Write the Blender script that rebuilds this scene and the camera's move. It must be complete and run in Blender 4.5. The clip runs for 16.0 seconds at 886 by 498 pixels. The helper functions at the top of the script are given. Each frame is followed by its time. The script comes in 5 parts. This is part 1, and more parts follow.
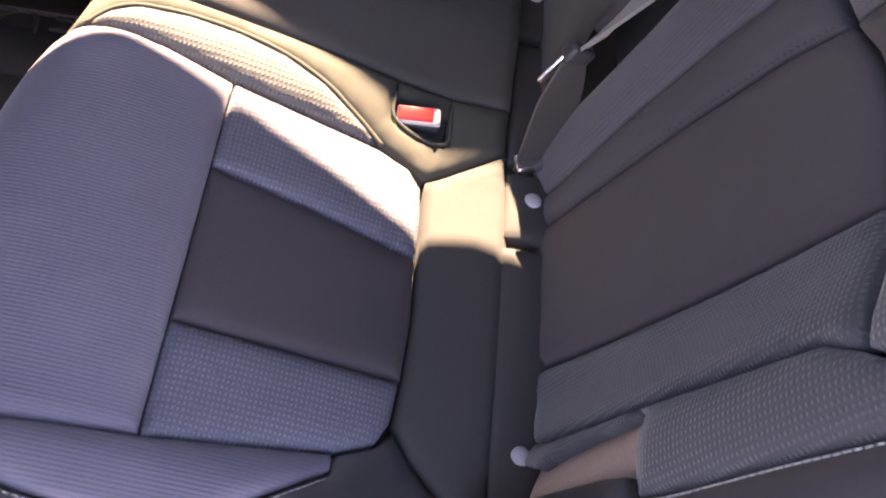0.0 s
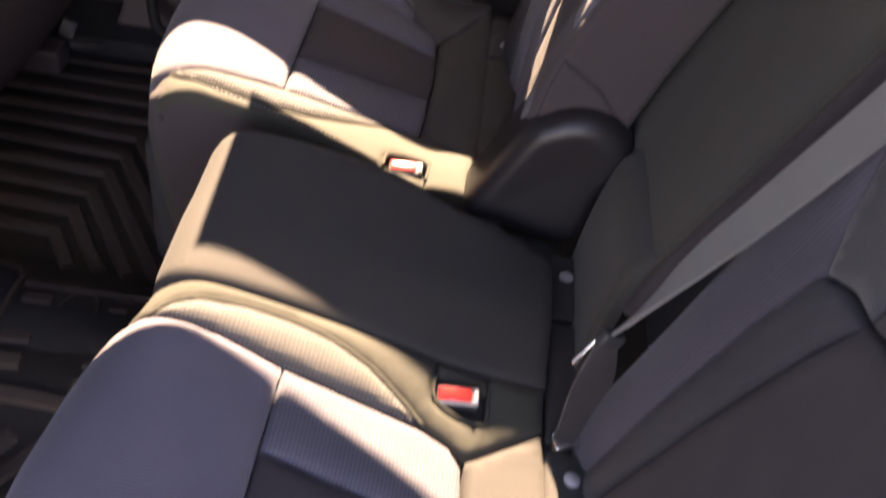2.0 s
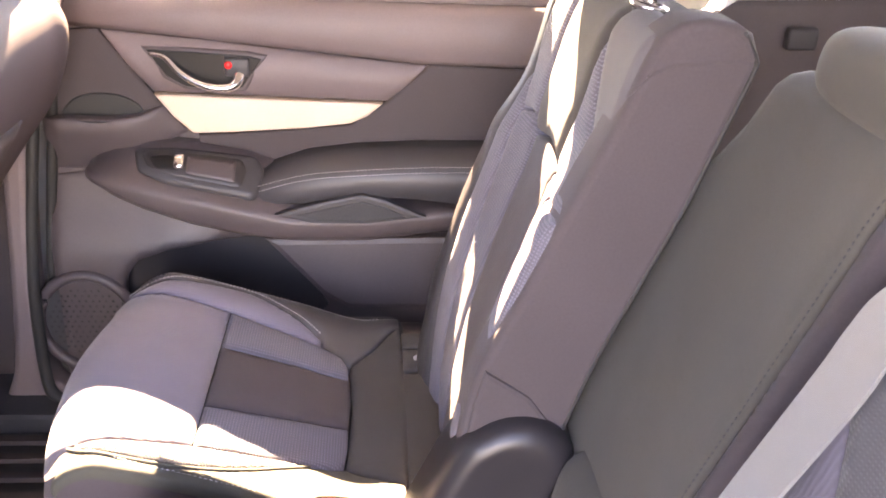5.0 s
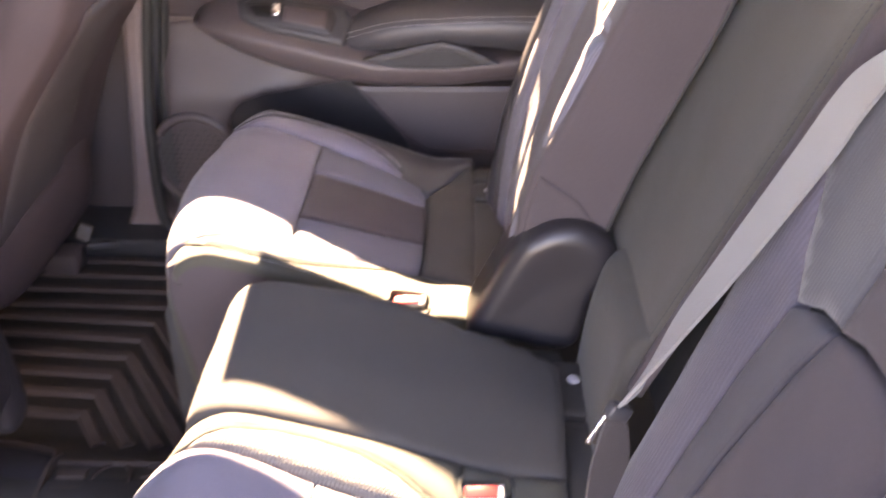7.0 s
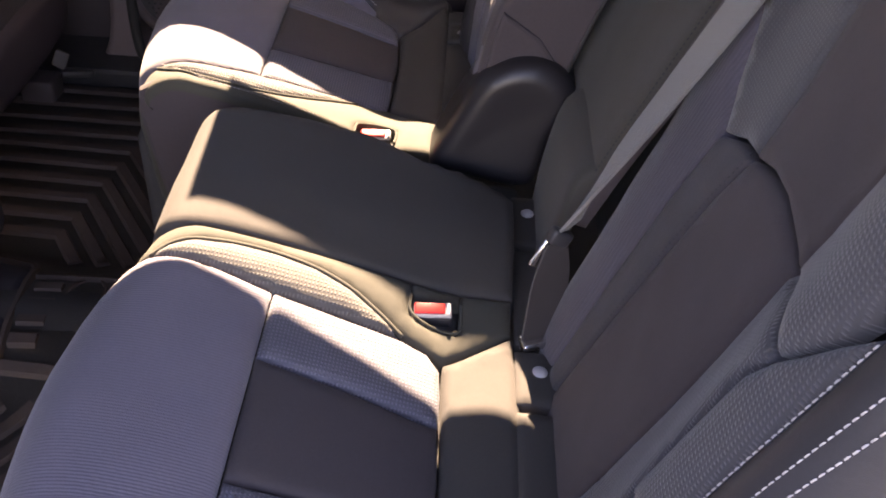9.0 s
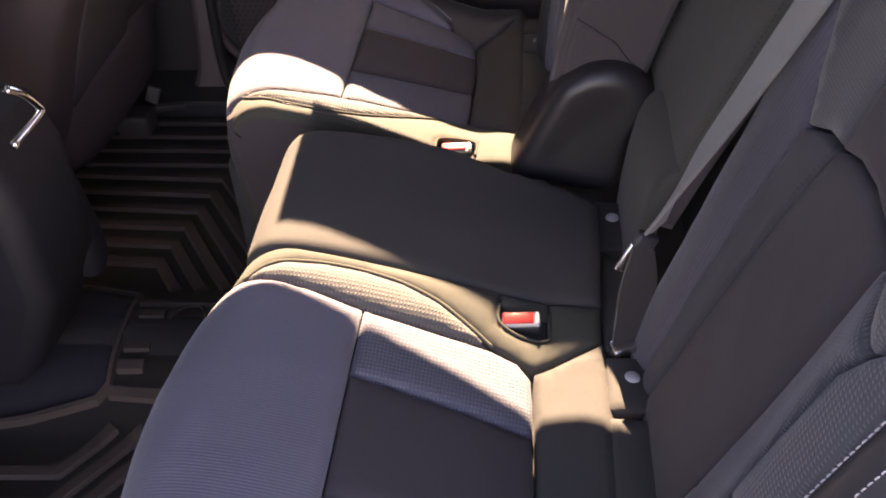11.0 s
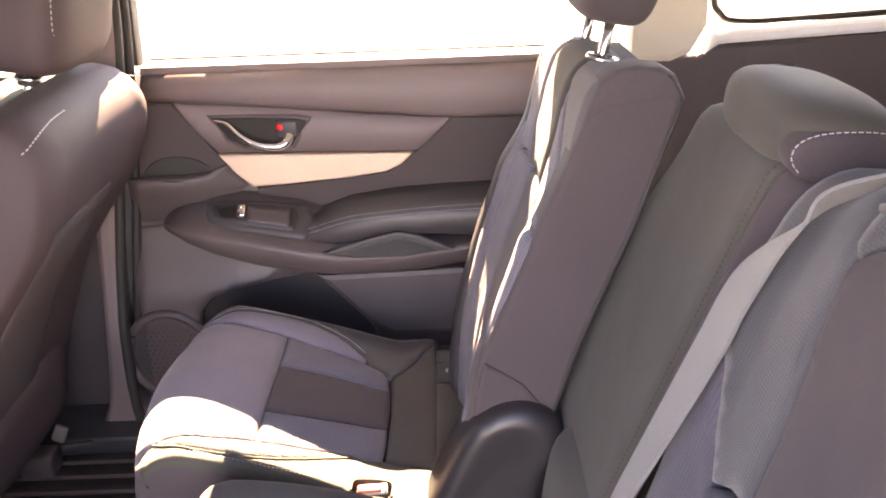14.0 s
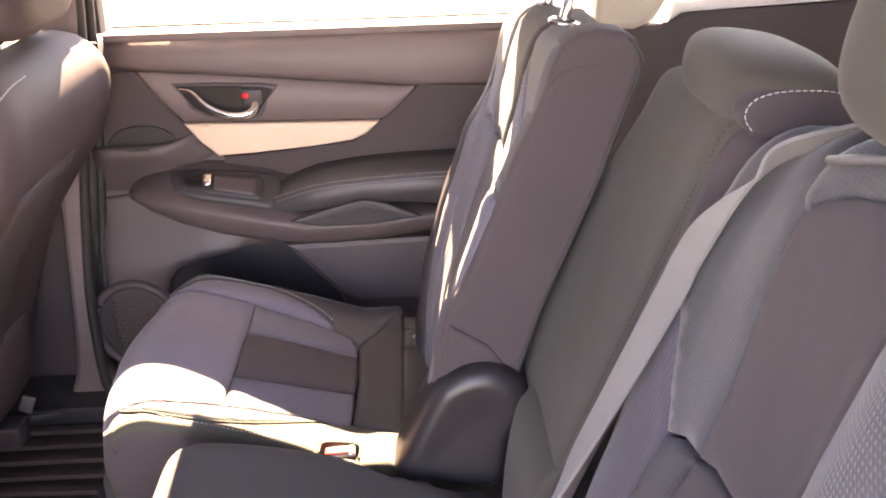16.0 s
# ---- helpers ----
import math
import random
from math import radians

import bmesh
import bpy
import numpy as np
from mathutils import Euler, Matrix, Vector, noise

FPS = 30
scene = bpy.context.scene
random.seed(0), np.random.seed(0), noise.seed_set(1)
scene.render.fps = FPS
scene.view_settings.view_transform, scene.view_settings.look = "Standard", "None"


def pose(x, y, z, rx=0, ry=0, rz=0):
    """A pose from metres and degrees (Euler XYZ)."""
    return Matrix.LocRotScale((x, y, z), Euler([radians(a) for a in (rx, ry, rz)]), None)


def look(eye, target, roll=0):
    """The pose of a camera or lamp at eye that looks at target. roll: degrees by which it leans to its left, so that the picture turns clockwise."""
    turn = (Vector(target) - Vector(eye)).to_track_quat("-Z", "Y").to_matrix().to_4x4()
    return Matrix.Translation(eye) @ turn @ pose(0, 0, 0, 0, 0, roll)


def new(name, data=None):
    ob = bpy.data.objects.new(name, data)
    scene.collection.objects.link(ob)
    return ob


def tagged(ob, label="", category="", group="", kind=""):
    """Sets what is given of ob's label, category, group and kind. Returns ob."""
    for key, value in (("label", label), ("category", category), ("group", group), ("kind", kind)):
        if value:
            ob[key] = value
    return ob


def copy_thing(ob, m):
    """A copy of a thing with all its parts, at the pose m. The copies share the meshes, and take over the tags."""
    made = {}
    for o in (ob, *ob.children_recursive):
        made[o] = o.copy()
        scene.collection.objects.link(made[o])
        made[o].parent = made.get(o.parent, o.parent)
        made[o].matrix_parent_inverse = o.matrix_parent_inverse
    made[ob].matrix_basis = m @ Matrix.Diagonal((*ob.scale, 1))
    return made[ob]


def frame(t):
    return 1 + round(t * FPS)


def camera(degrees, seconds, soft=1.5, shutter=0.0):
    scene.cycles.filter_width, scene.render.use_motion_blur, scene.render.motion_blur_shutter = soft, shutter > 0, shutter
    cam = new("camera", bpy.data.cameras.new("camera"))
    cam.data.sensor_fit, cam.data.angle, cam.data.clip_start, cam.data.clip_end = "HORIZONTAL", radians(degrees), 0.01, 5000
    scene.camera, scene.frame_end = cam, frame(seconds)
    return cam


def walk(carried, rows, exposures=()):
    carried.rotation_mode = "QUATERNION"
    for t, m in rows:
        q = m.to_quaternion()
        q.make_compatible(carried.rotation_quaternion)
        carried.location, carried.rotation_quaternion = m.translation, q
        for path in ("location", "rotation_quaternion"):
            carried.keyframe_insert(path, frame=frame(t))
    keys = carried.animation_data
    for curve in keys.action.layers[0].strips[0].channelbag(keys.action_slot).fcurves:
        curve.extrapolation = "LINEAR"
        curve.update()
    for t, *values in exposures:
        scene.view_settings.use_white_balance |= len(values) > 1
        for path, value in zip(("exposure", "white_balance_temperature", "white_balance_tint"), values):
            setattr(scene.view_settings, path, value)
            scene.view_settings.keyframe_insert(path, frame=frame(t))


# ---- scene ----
cam = camera(50.70, 16.0, 1.9, 0.5)
PATH = [
    (0, (-0.1524, -0.5153, 0.9645), (-0.0651, 0.0213, 0.1253), 16.65),
    (0.5, (-0.1557, -0.5404, 0.9805), (-0.0952, -0.0131, 0.1330), 14.67),
    (1, (-0.1582, -0.5414, 0.9881), (-0.1382, 0.0080, 0.1528), 11.64),
    (1.5, (-0.1696, -0.5307, 1.0014), (-0.1582, 0.0994, 0.2250), 10.55),
    (2, (-0.1640, -0.5114, 1.0117), (-0.1530, 0.2199, 0.3297), 9.54),
    (2.5, (-0.1730, -0.4648, 1.0292), (-0.1245, 0.3323, 0.4273), 10.32),
    (3, (-0.1909, -0.4453, 1.0270), (-0.0701, 0.4102, 0.5235), 10.60),
    (3.5, (-0.1824, -0.4418, 1.0261), (-0.0736, 0.4631, 0.6146), 6.62),
    (6, (-0.1645, -0.4599, 0.9953), (-0.0910, 0.4399, 0.5653), 2.17),
    (6.5, (-0.1530, -0.5293, 0.9934), (-0.0855, 0.3525, 0.5268), 2.12),
    (7, (-0.1501, -0.6214, 0.9898), (-0.1665, 0.2333, 0.4710), 1.00),
    (7.5, (-0.1308, -0.6570, 0.9904), (-0.2067, 0.1656, 0.4269), -1.09),
    (8, (-0.1199, -0.6808, 0.9941), (-0.1509, 0.1217, 0.3983), 1.47),
    (8.5, (-0.1205, -0.6810, 0.9878), (-0.1187, 0.1100, 0.3760), 3.61),
    (9, (-0.1142, -0.6799, 0.9851), (-0.1105, 0.0913, 0.3485), 4.25),
    (11.5, (-0.1020, -0.6839, 1.0014), (-0.2051, 0.0893, 0.3757), -4.52),
    (12, (-0.0889, -0.6813, 1.0245), (-0.1305, 0.1798, 0.5177), -4.29),
    (12.5, (-0.0825, -0.6772, 1.0413), (-0.0682, 0.2171, 0.5941), -3.40),
    (13, (-0.0889, -0.6688, 1.0510), (-0.0581, 0.2525, 0.6634), -2.80),
    (13.5, (-0.0919, -0.6616, 1.0526), (-0.0889, 0.2717, 0.6934), -3.02),
    (14, (-0.0956, -0.6619, 1.0533), (-0.1025, 0.2684, 0.6866), -2.27),
    (14.5, (-0.0926, -0.6674, 1.0535), (-0.0897, 0.2598, 0.6791), -1.95),
    (15, (-0.0912, -0.6694, 1.0513), (-0.0749, 0.2565, 0.6739), -1.65),
    (15.5, (-0.0903, -0.6760, 1.0497), (-0.0666, 0.2476, 0.6669), -1.45),
    (16, (-0.0893, -0.6801, 1.0431), (-0.0657, 0.2399, 0.6519), -1.89),
]
LIGHT = [(0, 5.12, 8500, 40), (0.5, 5.58, 8450, 40), (1, 5.60, 8350, 40), (1.5, 5.13, 8400, 39), (2, 4.55, 8600, 38), (2.5, 4.65, 8700, 38), (3, 5.38, 9000, 39), (3.5, 6.3, 9000, 39), (6, 6.55, 8950, 40), (7, 6.22, 8900, 40), (7.5, 5.68, 8900, 39), (8.5, 5.0, 8800, 39), (9, 4.70, 8400, 39), (11.5, 4.53, 8700, 39), (12, 5.03, 8800, 39), (12.5, 5.70, 8900, 40), (13.5, 5.97, 9250, 41), (16, 5.95, 9250, 41)]
walk(cam, [(t, look(eye, target, roll)) for t, eye, target, roll in PATH], LIGHT)

# ---- light ----
world = bpy.data.worlds.new("sky")
scene.world = world
world.use_nodes = True
wn = world.node_tree.nodes
sky = wn.new("ShaderNodeTexSky")
sky.sky_type, sky.sun_disc = "NISHITA", False
sky.sun_elevation, sky.sun_rotation = radians(38.6), radians(0)
sky.dust_density, sky.air_density, sky.ozone_density = 0.0, 1.0, 1.0
wn["Background"].inputs["Strength"].default_value = 0.045
world.node_tree.links.new(sky.outputs["Color"], wn["Background"].inputs["Color"])

sun = new("sun", bpy.data.lights.new("sun", "SUN"))
sun.data.energy, sun.data.angle, sun.data.color = 2.15, radians(0.4), (1.0, 0.95, 0.70)
sun.matrix_world = look((-0.7, 12.5, 10.0), (0.0, 0.0, 0.0))


# ---- materials ----
def material(name, base, rough=0.7, metal=0.0, spec=0.4, vary=0.25, scale=30.0, bump=0.2, bscale=900.0, sheen=0.0, weave=None, second=None):
    """Base colour with broad and fine mottling; weave: (kind, period in metres, depth, contrast) for knitted cloth in the sheet's own coordinates."""
    m = bpy.data.materials.new(name)
    m.use_nodes = True
    nt = m.node_tree
    n, link = nt.nodes, nt.links.new
    b = n["Principled BSDF"]
    b.inputs["Roughness"].default_value, b.inputs["Metallic"].default_value = rough, metal
    b.inputs["Specular IOR Level"].default_value = spec
    if sheen:
        b.inputs["Sheen Weight"].default_value, b.inputs["Sheen Roughness"].default_value = sheen, 0.5
    tc = n.new("ShaderNodeTexCoord")
    big, fine = n.new("ShaderNodeTexNoise"), n.new("ShaderNodeTexNoise")
    big.inputs["Scale"].default_value, fine.inputs["Scale"].default_value = scale * 0.3, scale * 12
    big.inputs["Detail"].default_value = 4
    fine.inputs["Detail"].default_value = 2
    for t in (big, fine):
        link(tc.outputs["Object"], t.inputs["Vector"])
    add = n.new("ShaderNodeMath")
    add.operation = "MULTIPLY_ADD"
    link(big.outputs["Fac"], add.inputs[0])
    add.inputs[1].default_value = 0.6
    mul = n.new("ShaderNodeMath")
    mul.operation = "MULTIPLY"
    link(fine.outputs["Fac"], mul.inputs[0])
    mul.inputs[1].default_value = 0.4
    link(mul.outputs[0], add.inputs[2])
    ramp = n.new("ShaderNodeMapRange")
    ramp.inputs["From Min"].default_value, ramp.inputs["From Max"].default_value = 0.3, 0.7
    ramp.inputs["To Min"].default_value, ramp.inputs["To Max"].default_value = 1 - vary, 1 + vary
    link(add.outputs[0], ramp.inputs["Value"])
    scaled = n.new("ShaderNodeMix")
    scaled.data_type, scaled.blend_type = "RGBA", "MULTIPLY"
    scaled.inputs["Factor"].default_value = 1.0
    scaled.inputs["A"].default_value = (*base, 1)
    link(ramp.outputs["Result"], scaled.inputs["B"])
    colour = scaled.outputs["Result"]
    height = fine.outputs["Fac"]
    grain = n.new("ShaderNodeTexNoise")
    grain.inputs["Scale"].default_value, grain.inputs["Detail"].default_value = bscale, 2
    link(tc.outputs["Object"], grain.inputs["Vector"])
    height, dist = grain.outputs["Fac"], 0.0006
    if weave:
        kind, period, depth, contrast = weave
        uv = n.new("ShaderNodeUVMap")
        sep = n.new("ShaderNodeSeparateXYZ")
        link(uv.outputs["UV"], sep.inputs[0])

        def wave(sock, per, phase=None):
            k = n.new("ShaderNodeMath")
            k.operation = "MULTIPLY"
            k.inputs[1].default_value = 2 * math.pi / per
            link(sock, k.inputs[0])
            src = k.outputs[0]
            if phase is not None:
                p = n.new("ShaderNodeMath")
                p.operation = "ADD"
                link(src, p.inputs[0])
                link(phase, p.inputs[1])
                src = p.outputs[0]
            s = n.new("ShaderNodeMath")
            s.operation = "SINE"
            link(src, s.inputs[0])
            return s.outputs[0]

        wob = n.new("ShaderNodeMath")
        wob.operation = "MULTIPLY"
        wob.inputs[1].default_value = 1.2
        link(big.outputs["Fac"], wob.inputs[0])
        a = wave(sep.outputs["X"], period, wob.outputs[0])
        c = wave(sep.outputs["Y"], period * (0.8 if kind == "grid" else 0.33), wob.outputs[0])
        mix = n.new("ShaderNodeMath")
        mix.operation = "MINIMUM" if kind == "grid" else "MULTIPLY_ADD"
        link(a, mix.inputs[0])
        if kind == "grid":
            link(c, mix.inputs[1])
        else:
            mix.inputs[1].default_value = 0.75
            half = n.new("ShaderNodeMath")
            half.operation = "MULTIPLY"
            half.inputs[1].default_value = 0.25
            link(c, half.inputs[0])
            link(half.outputs[0], mix.inputs[2])
        pat = n.new("ShaderNodeMapRange")
        lo, hi = (-0.45, 0.8) if kind == "grid" else (-1, 1)
        pat.inputs["From Min"].default_value, pat.inputs["From Max"].default_value = lo, hi
        link(mix.outputs[0], pat.inputs["Value"])
        shade = n.new("ShaderNodeMapRange")
        shade.inputs["To Min"].default_value, shade.inputs["To Max"].default_value = 1 - contrast, 1 + contrast * (1.6 if kind == "grid" else 0.6)
        link(pat.outputs["Result"], shade.inputs["Value"])
        over = n.new("ShaderNodeMix")
        over.data_type, over.blend_type = "RGBA", "MULTIPLY"
        over.inputs["Factor"].default_value = 1.0
        link(colour, over.inputs["A"])
        link(shade.outputs["Result"], over.inputs["B"])
        colour = over.outputs["Result"]
        both = n.new("ShaderNodeMath")
        both.operation = "MULTIPLY_ADD"
        link(grain.outputs["Fac"], both.inputs[0])
        both.inputs[1].default_value = 0.35
        link(pat.outputs["Result"], both.inputs[2])
        height, dist = both.outputs[0], depth
    bp = n.new("ShaderNodeBump")
    bp.inputs["Strength"].default_value, bp.inputs["Distance"].default_value = bump, dist
    link(height, bp.inputs["Height"])
    link(bp.outputs["Normal"], b.inputs["Normal"])
    link(colour, b.inputs["Base Color"])
    rr = n.new("ShaderNodeMapRange")
    rr.inputs["To Min"].default_value, rr.inputs["To Max"].default_value = max(0.02, rough - 0.08), min(1, rough + 0.08)
    link(big.outputs["Fac"], rr.inputs["Value"])
    link(rr.outputs["Result"], b.inputs["Roughness"])
    return m


CLOTH = material("smooth_seat_cloth", (0.047, 0.0435, 0.041), 0.85, sheen=0.04, bump=0.5, bscale=1400, vary=0.12)
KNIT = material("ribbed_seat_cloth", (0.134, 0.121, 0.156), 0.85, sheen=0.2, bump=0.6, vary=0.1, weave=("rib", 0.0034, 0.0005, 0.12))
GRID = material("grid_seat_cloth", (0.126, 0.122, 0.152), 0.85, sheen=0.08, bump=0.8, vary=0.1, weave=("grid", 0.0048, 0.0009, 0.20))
# Fainter grid cloth, its base lowered for shade on the near backrest.
SHADED_SOFTGRID = material("shaded_faint_grid_cloth", (0.060, 0.059, 0.065), 0.85, sheen=0.2, bump=0.5, vary=0.1, weave=("grid", 0.0042, 0.0004, 0.07))
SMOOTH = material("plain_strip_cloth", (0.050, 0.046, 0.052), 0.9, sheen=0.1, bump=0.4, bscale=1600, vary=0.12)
WRINKLED = material("wrinkled_bolster_cloth", (0.100, 0.096, 0.094), 0.85, sheen=0.06, bump=0.8, vary=0.14, weave=("grid", 0.0052, 0.0009, 0.16))
# Paler than the flank cloth: light caught by its angle is in the colour.
LIT_SHOULDER = material("lit_shoulder_cloth", (0.085, 0.080, 0.088), 0.85, sheen=0.08, bump=0.4, bscale=1400, vary=0.1)
# Ribbed cloth at half tone: the forward-facing back's shade is in the colour.
SHADED_BAND = material("shaded_ribbed_cloth", (0.066, 0.060, 0.076), 0.85, sheen=0.2, bump=0.6, vary=0.1, weave=("rib", 0.0040, 0.0005, 0.16))
INSERT = material("dark_insert_cloth", (0.056, 0.045, 0.049), 0.9, sheen=0.06, bump=0.4, bscale=1600, vary=0.12)
VINYL = material("black_vinyl", (0.045, 0.043, 0.048), 0.45, spec=0.5, bump=0.25, bscale=1500, vary=0.12)
# Smooth seat cloth again, lighter to stand in for light on the backrests.
LIT_CLOTH = material("lit_seat_cloth", (0.058, 0.054, 0.047), 0.85, sheen=0.08, bump=0.5, bscale=1300, vary=0.12)
# Grid cloth copied darker, putting the near backrest's shade into its colour.
SHADED_GRID = material("shaded_grid_cloth", (0.054, 0.054, 0.063), 0.85, sheen=0.2, bump=0.7, vary=0.1, weave=("grid", 0.0046, 0.0008, 0.13))
OLIVE = material("bolster_cloth", (0.050, 0.049, 0.039), 0.85, sheen=0.06, bump=0.5, bscale=1400, vary=0.12)
FABRIC_BACK = material("felt_liner", (0.04, 0.04, 0.042), 0.95, bump=0.5, bscale=800)
THREAD = material("pale_thread", (0.42, 0.40, 0.41), 0.7, vary=0.1, bump=0.1)
DARK_THREAD = material("dark_thread", (0.03, 0.03, 0.035), 0.8, vary=0.1, bump=0.1)
PLASTIC = material("grained_black_plastic", (0.035, 0.034, 0.038), 0.5, spec=0.45, bump=0.3, bscale=1100, vary=0.15)
DOORP = material("charcoal_door_plastic", (0.070, 0.055, 0.058), 0.48, spec=0.45, bump=0.35, bscale=1000, vary=0.12)
DOORU = material("soft_upper_door_skin", (0.140, 0.108, 0.110), 0.55, spec=0.4, bump=0.3, bscale=900, vary=0.1)
DOORI = material("padded_door_cloth", (0.052, 0.041, 0.043), 0.8, bump=0.4, bscale=1500, vary=0.12)
GLOSS = material("gloss_black_plastic", (0.009, 0.009, 0.010), 0.38, spec=0.25, bump=0.05, vary=0.2)
TAN = material("tan_trim", (0.62, 0.47, 0.36), 0.42, spec=0.4, bump=0.15, bscale=500, vary=0.08, weave=("rib", 0.02, 0.0002, 0.05))
IVORY = material("ivory_pillar_trim", (0.62, 0.57, 0.47), 0.7, bump=0.2, bscale=700, vary=0.06)
CHROME = material("satin_chrome", (0.78, 0.78, 0.8), 0.14, metal=1.0, vary=0.04, bump=0.03)
STEEL = material("bright_steel", (0.6, 0.6, 0.62), 0.25, metal=1.0, vary=0.1, bump=0.05)
RED = material("red_button", (0.75, 0.03, 0.03), 0.35, spec=0.5, vary=0.08, bump=0.05)
WEB = material("grey_belt_webbing", (0.195, 0.188, 0.182), 0.65, sheen=0.2, bump=0.6, vary=0.06, weave=("grid", 0.0014, 0.0003, 0.18))
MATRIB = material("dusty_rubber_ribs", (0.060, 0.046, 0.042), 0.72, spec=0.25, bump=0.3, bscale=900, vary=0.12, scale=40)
HIDE = material("seat_back_vinyl", (0.060, 0.043, 0.046), 0.68, spec=0.25, bump=0.3, bscale=1400, vary=0.12)
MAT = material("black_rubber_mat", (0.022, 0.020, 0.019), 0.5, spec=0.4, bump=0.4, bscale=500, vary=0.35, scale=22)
NAVY = material("dark_pad_felt", (0.018, 0.017, 0.024), 0.9, bump=0.6, bscale=700, vary=0.25)
CARPET = material("black_carpet", (0.03, 0.029, 0.03), 0.95, bump=0.9, bscale=700, vary=0.3)
CONSOLE = material("console_plastic", (0.014, 0.013, 0.018), 0.55, spec=0.4, bump=0.2, bscale=1200, vary=0.15)
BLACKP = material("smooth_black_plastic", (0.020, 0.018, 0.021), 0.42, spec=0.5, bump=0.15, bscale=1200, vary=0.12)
SNAP = material("grey_snap_button", (0.42, 0.41, 0.42), 0.4, spec=0.5, vary=0.1, bump=0.05)
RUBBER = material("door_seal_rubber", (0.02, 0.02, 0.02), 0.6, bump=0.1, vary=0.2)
LINER = material("pale_headliner", (0.40, 0.38, 0.36), 0.9, bump=0.5, bscale=900, vary=0.06)
PAINT = material("car_paint", (0.35, 0.36, 0.38), 0.3, metal=0.4, bump=0.02, vary=0.05)
FOAM = material("beige_foam", (0.42, 0.30, 0.24), 0.85, bump=0.4, bscale=300, vary=0.15)
PAPER = material("white_paper", (0.78, 0.77, 0.73), 0.8, bump=0.05, vary=0.04)
GRAVEL = material("worn_asphalt", (0.09, 0.09, 0.09), 0.95, bump=0.8, bscale=40, vary=0.3, scale=3)
GUIDE = material("grey_guide_plastic", (0.12, 0.115, 0.115), 0.5, vary=0.1, bump=0.1)
WHITE = material("white_paint", (0.8, 0.8, 0.79), 0.5, bump=0.05, vary=0.05)


def glass(name, tint=(0.9, 0.93, 0.92)):
    """A thin pane: clear with a mirror sheen that grows at grazing angles."""
    m = bpy.data.materials.new(name)
    m.use_nodes = True
    n, link = m.node_tree.nodes, m.node_tree.links.new
    n.remove(n["Principled BSDF"])
    clear, sheen, mix, fres = n.new("ShaderNodeBsdfTransparent"), n.new("ShaderNodeBsdfGlossy"), n.new("ShaderNodeMixShader"), n.new("ShaderNodeFresnel")
    clear.inputs["Color"].default_value = (*tint, 1)
    sheen.inputs["Roughness"].default_value = 0.02
    fres.inputs["IOR"].default_value = 1.45
    link(fres.outputs[0], mix.inputs[0])
    link(clear.outputs[0], mix.inputs[1])
    link(sheen.outputs[0], mix.inputs[2])
    link(mix.outputs[0], n["Material Output"].inputs["Surface"])
    return m


GLASS = glass("window_glass")
# Tint for front panes out of view, added to cut light on the backrests.
DIM_GLASS = glass("light_dimming_glass", (0.38, 0.43, 0.40))
# Dark panes out of view, added to cut light from behind.
TINTED = glass("privacy_glass", (0.16, 0.17, 0.17))

# ---- shapes ----
from mathutils.geometry import delaunay_2d_cdt


def obj(name, bm, mat, parent=None, label="", smooth=True, flip=False):
    me = bpy.data.meshes.new(name)
    if flip:
        bmesh.ops.reverse_faces(bm, faces=bm.faces)
    for f in bm.faces:
        f.smooth = smooth
    bm.to_mesh(me)
    bm.free()
    me.materials.append(mat)
    ob = new(name, me)
    if parent:
        ob.parent = parent
    if label:
        ob["label"] = label
    return ob



def group_root(name, at=(0, 0, 0)):
    e = new(name)
    e.empty_display_size = 0.05
    e.location = at
    return e


def spline(pts, n=60, closed=False):
    """A smooth line through points of any dimension."""
    p = [np.array(q, float) for q in pts]
    out = []
    m = len(p)
    seg = m if closed else m - 1
    per = max(2, n // seg)
    for i in range(seg):
        a, b = p[i], p[(i + 1) % m]
        z = p[(i - 1) % m] if closed or i else 2 * a - b
        c = p[(i + 2) % m] if closed or i < m - 2 else 2 * b - a
        for k in range(per):
            t = k / per
            out.append(0.5 * (2 * a + (b - z) * t + (2 * z - 5 * a + 4 * b - c) * t * t + (3 * a - z - 3 * b + c) * t**3))
    if not closed:
        out.append(p[-1])
    return out


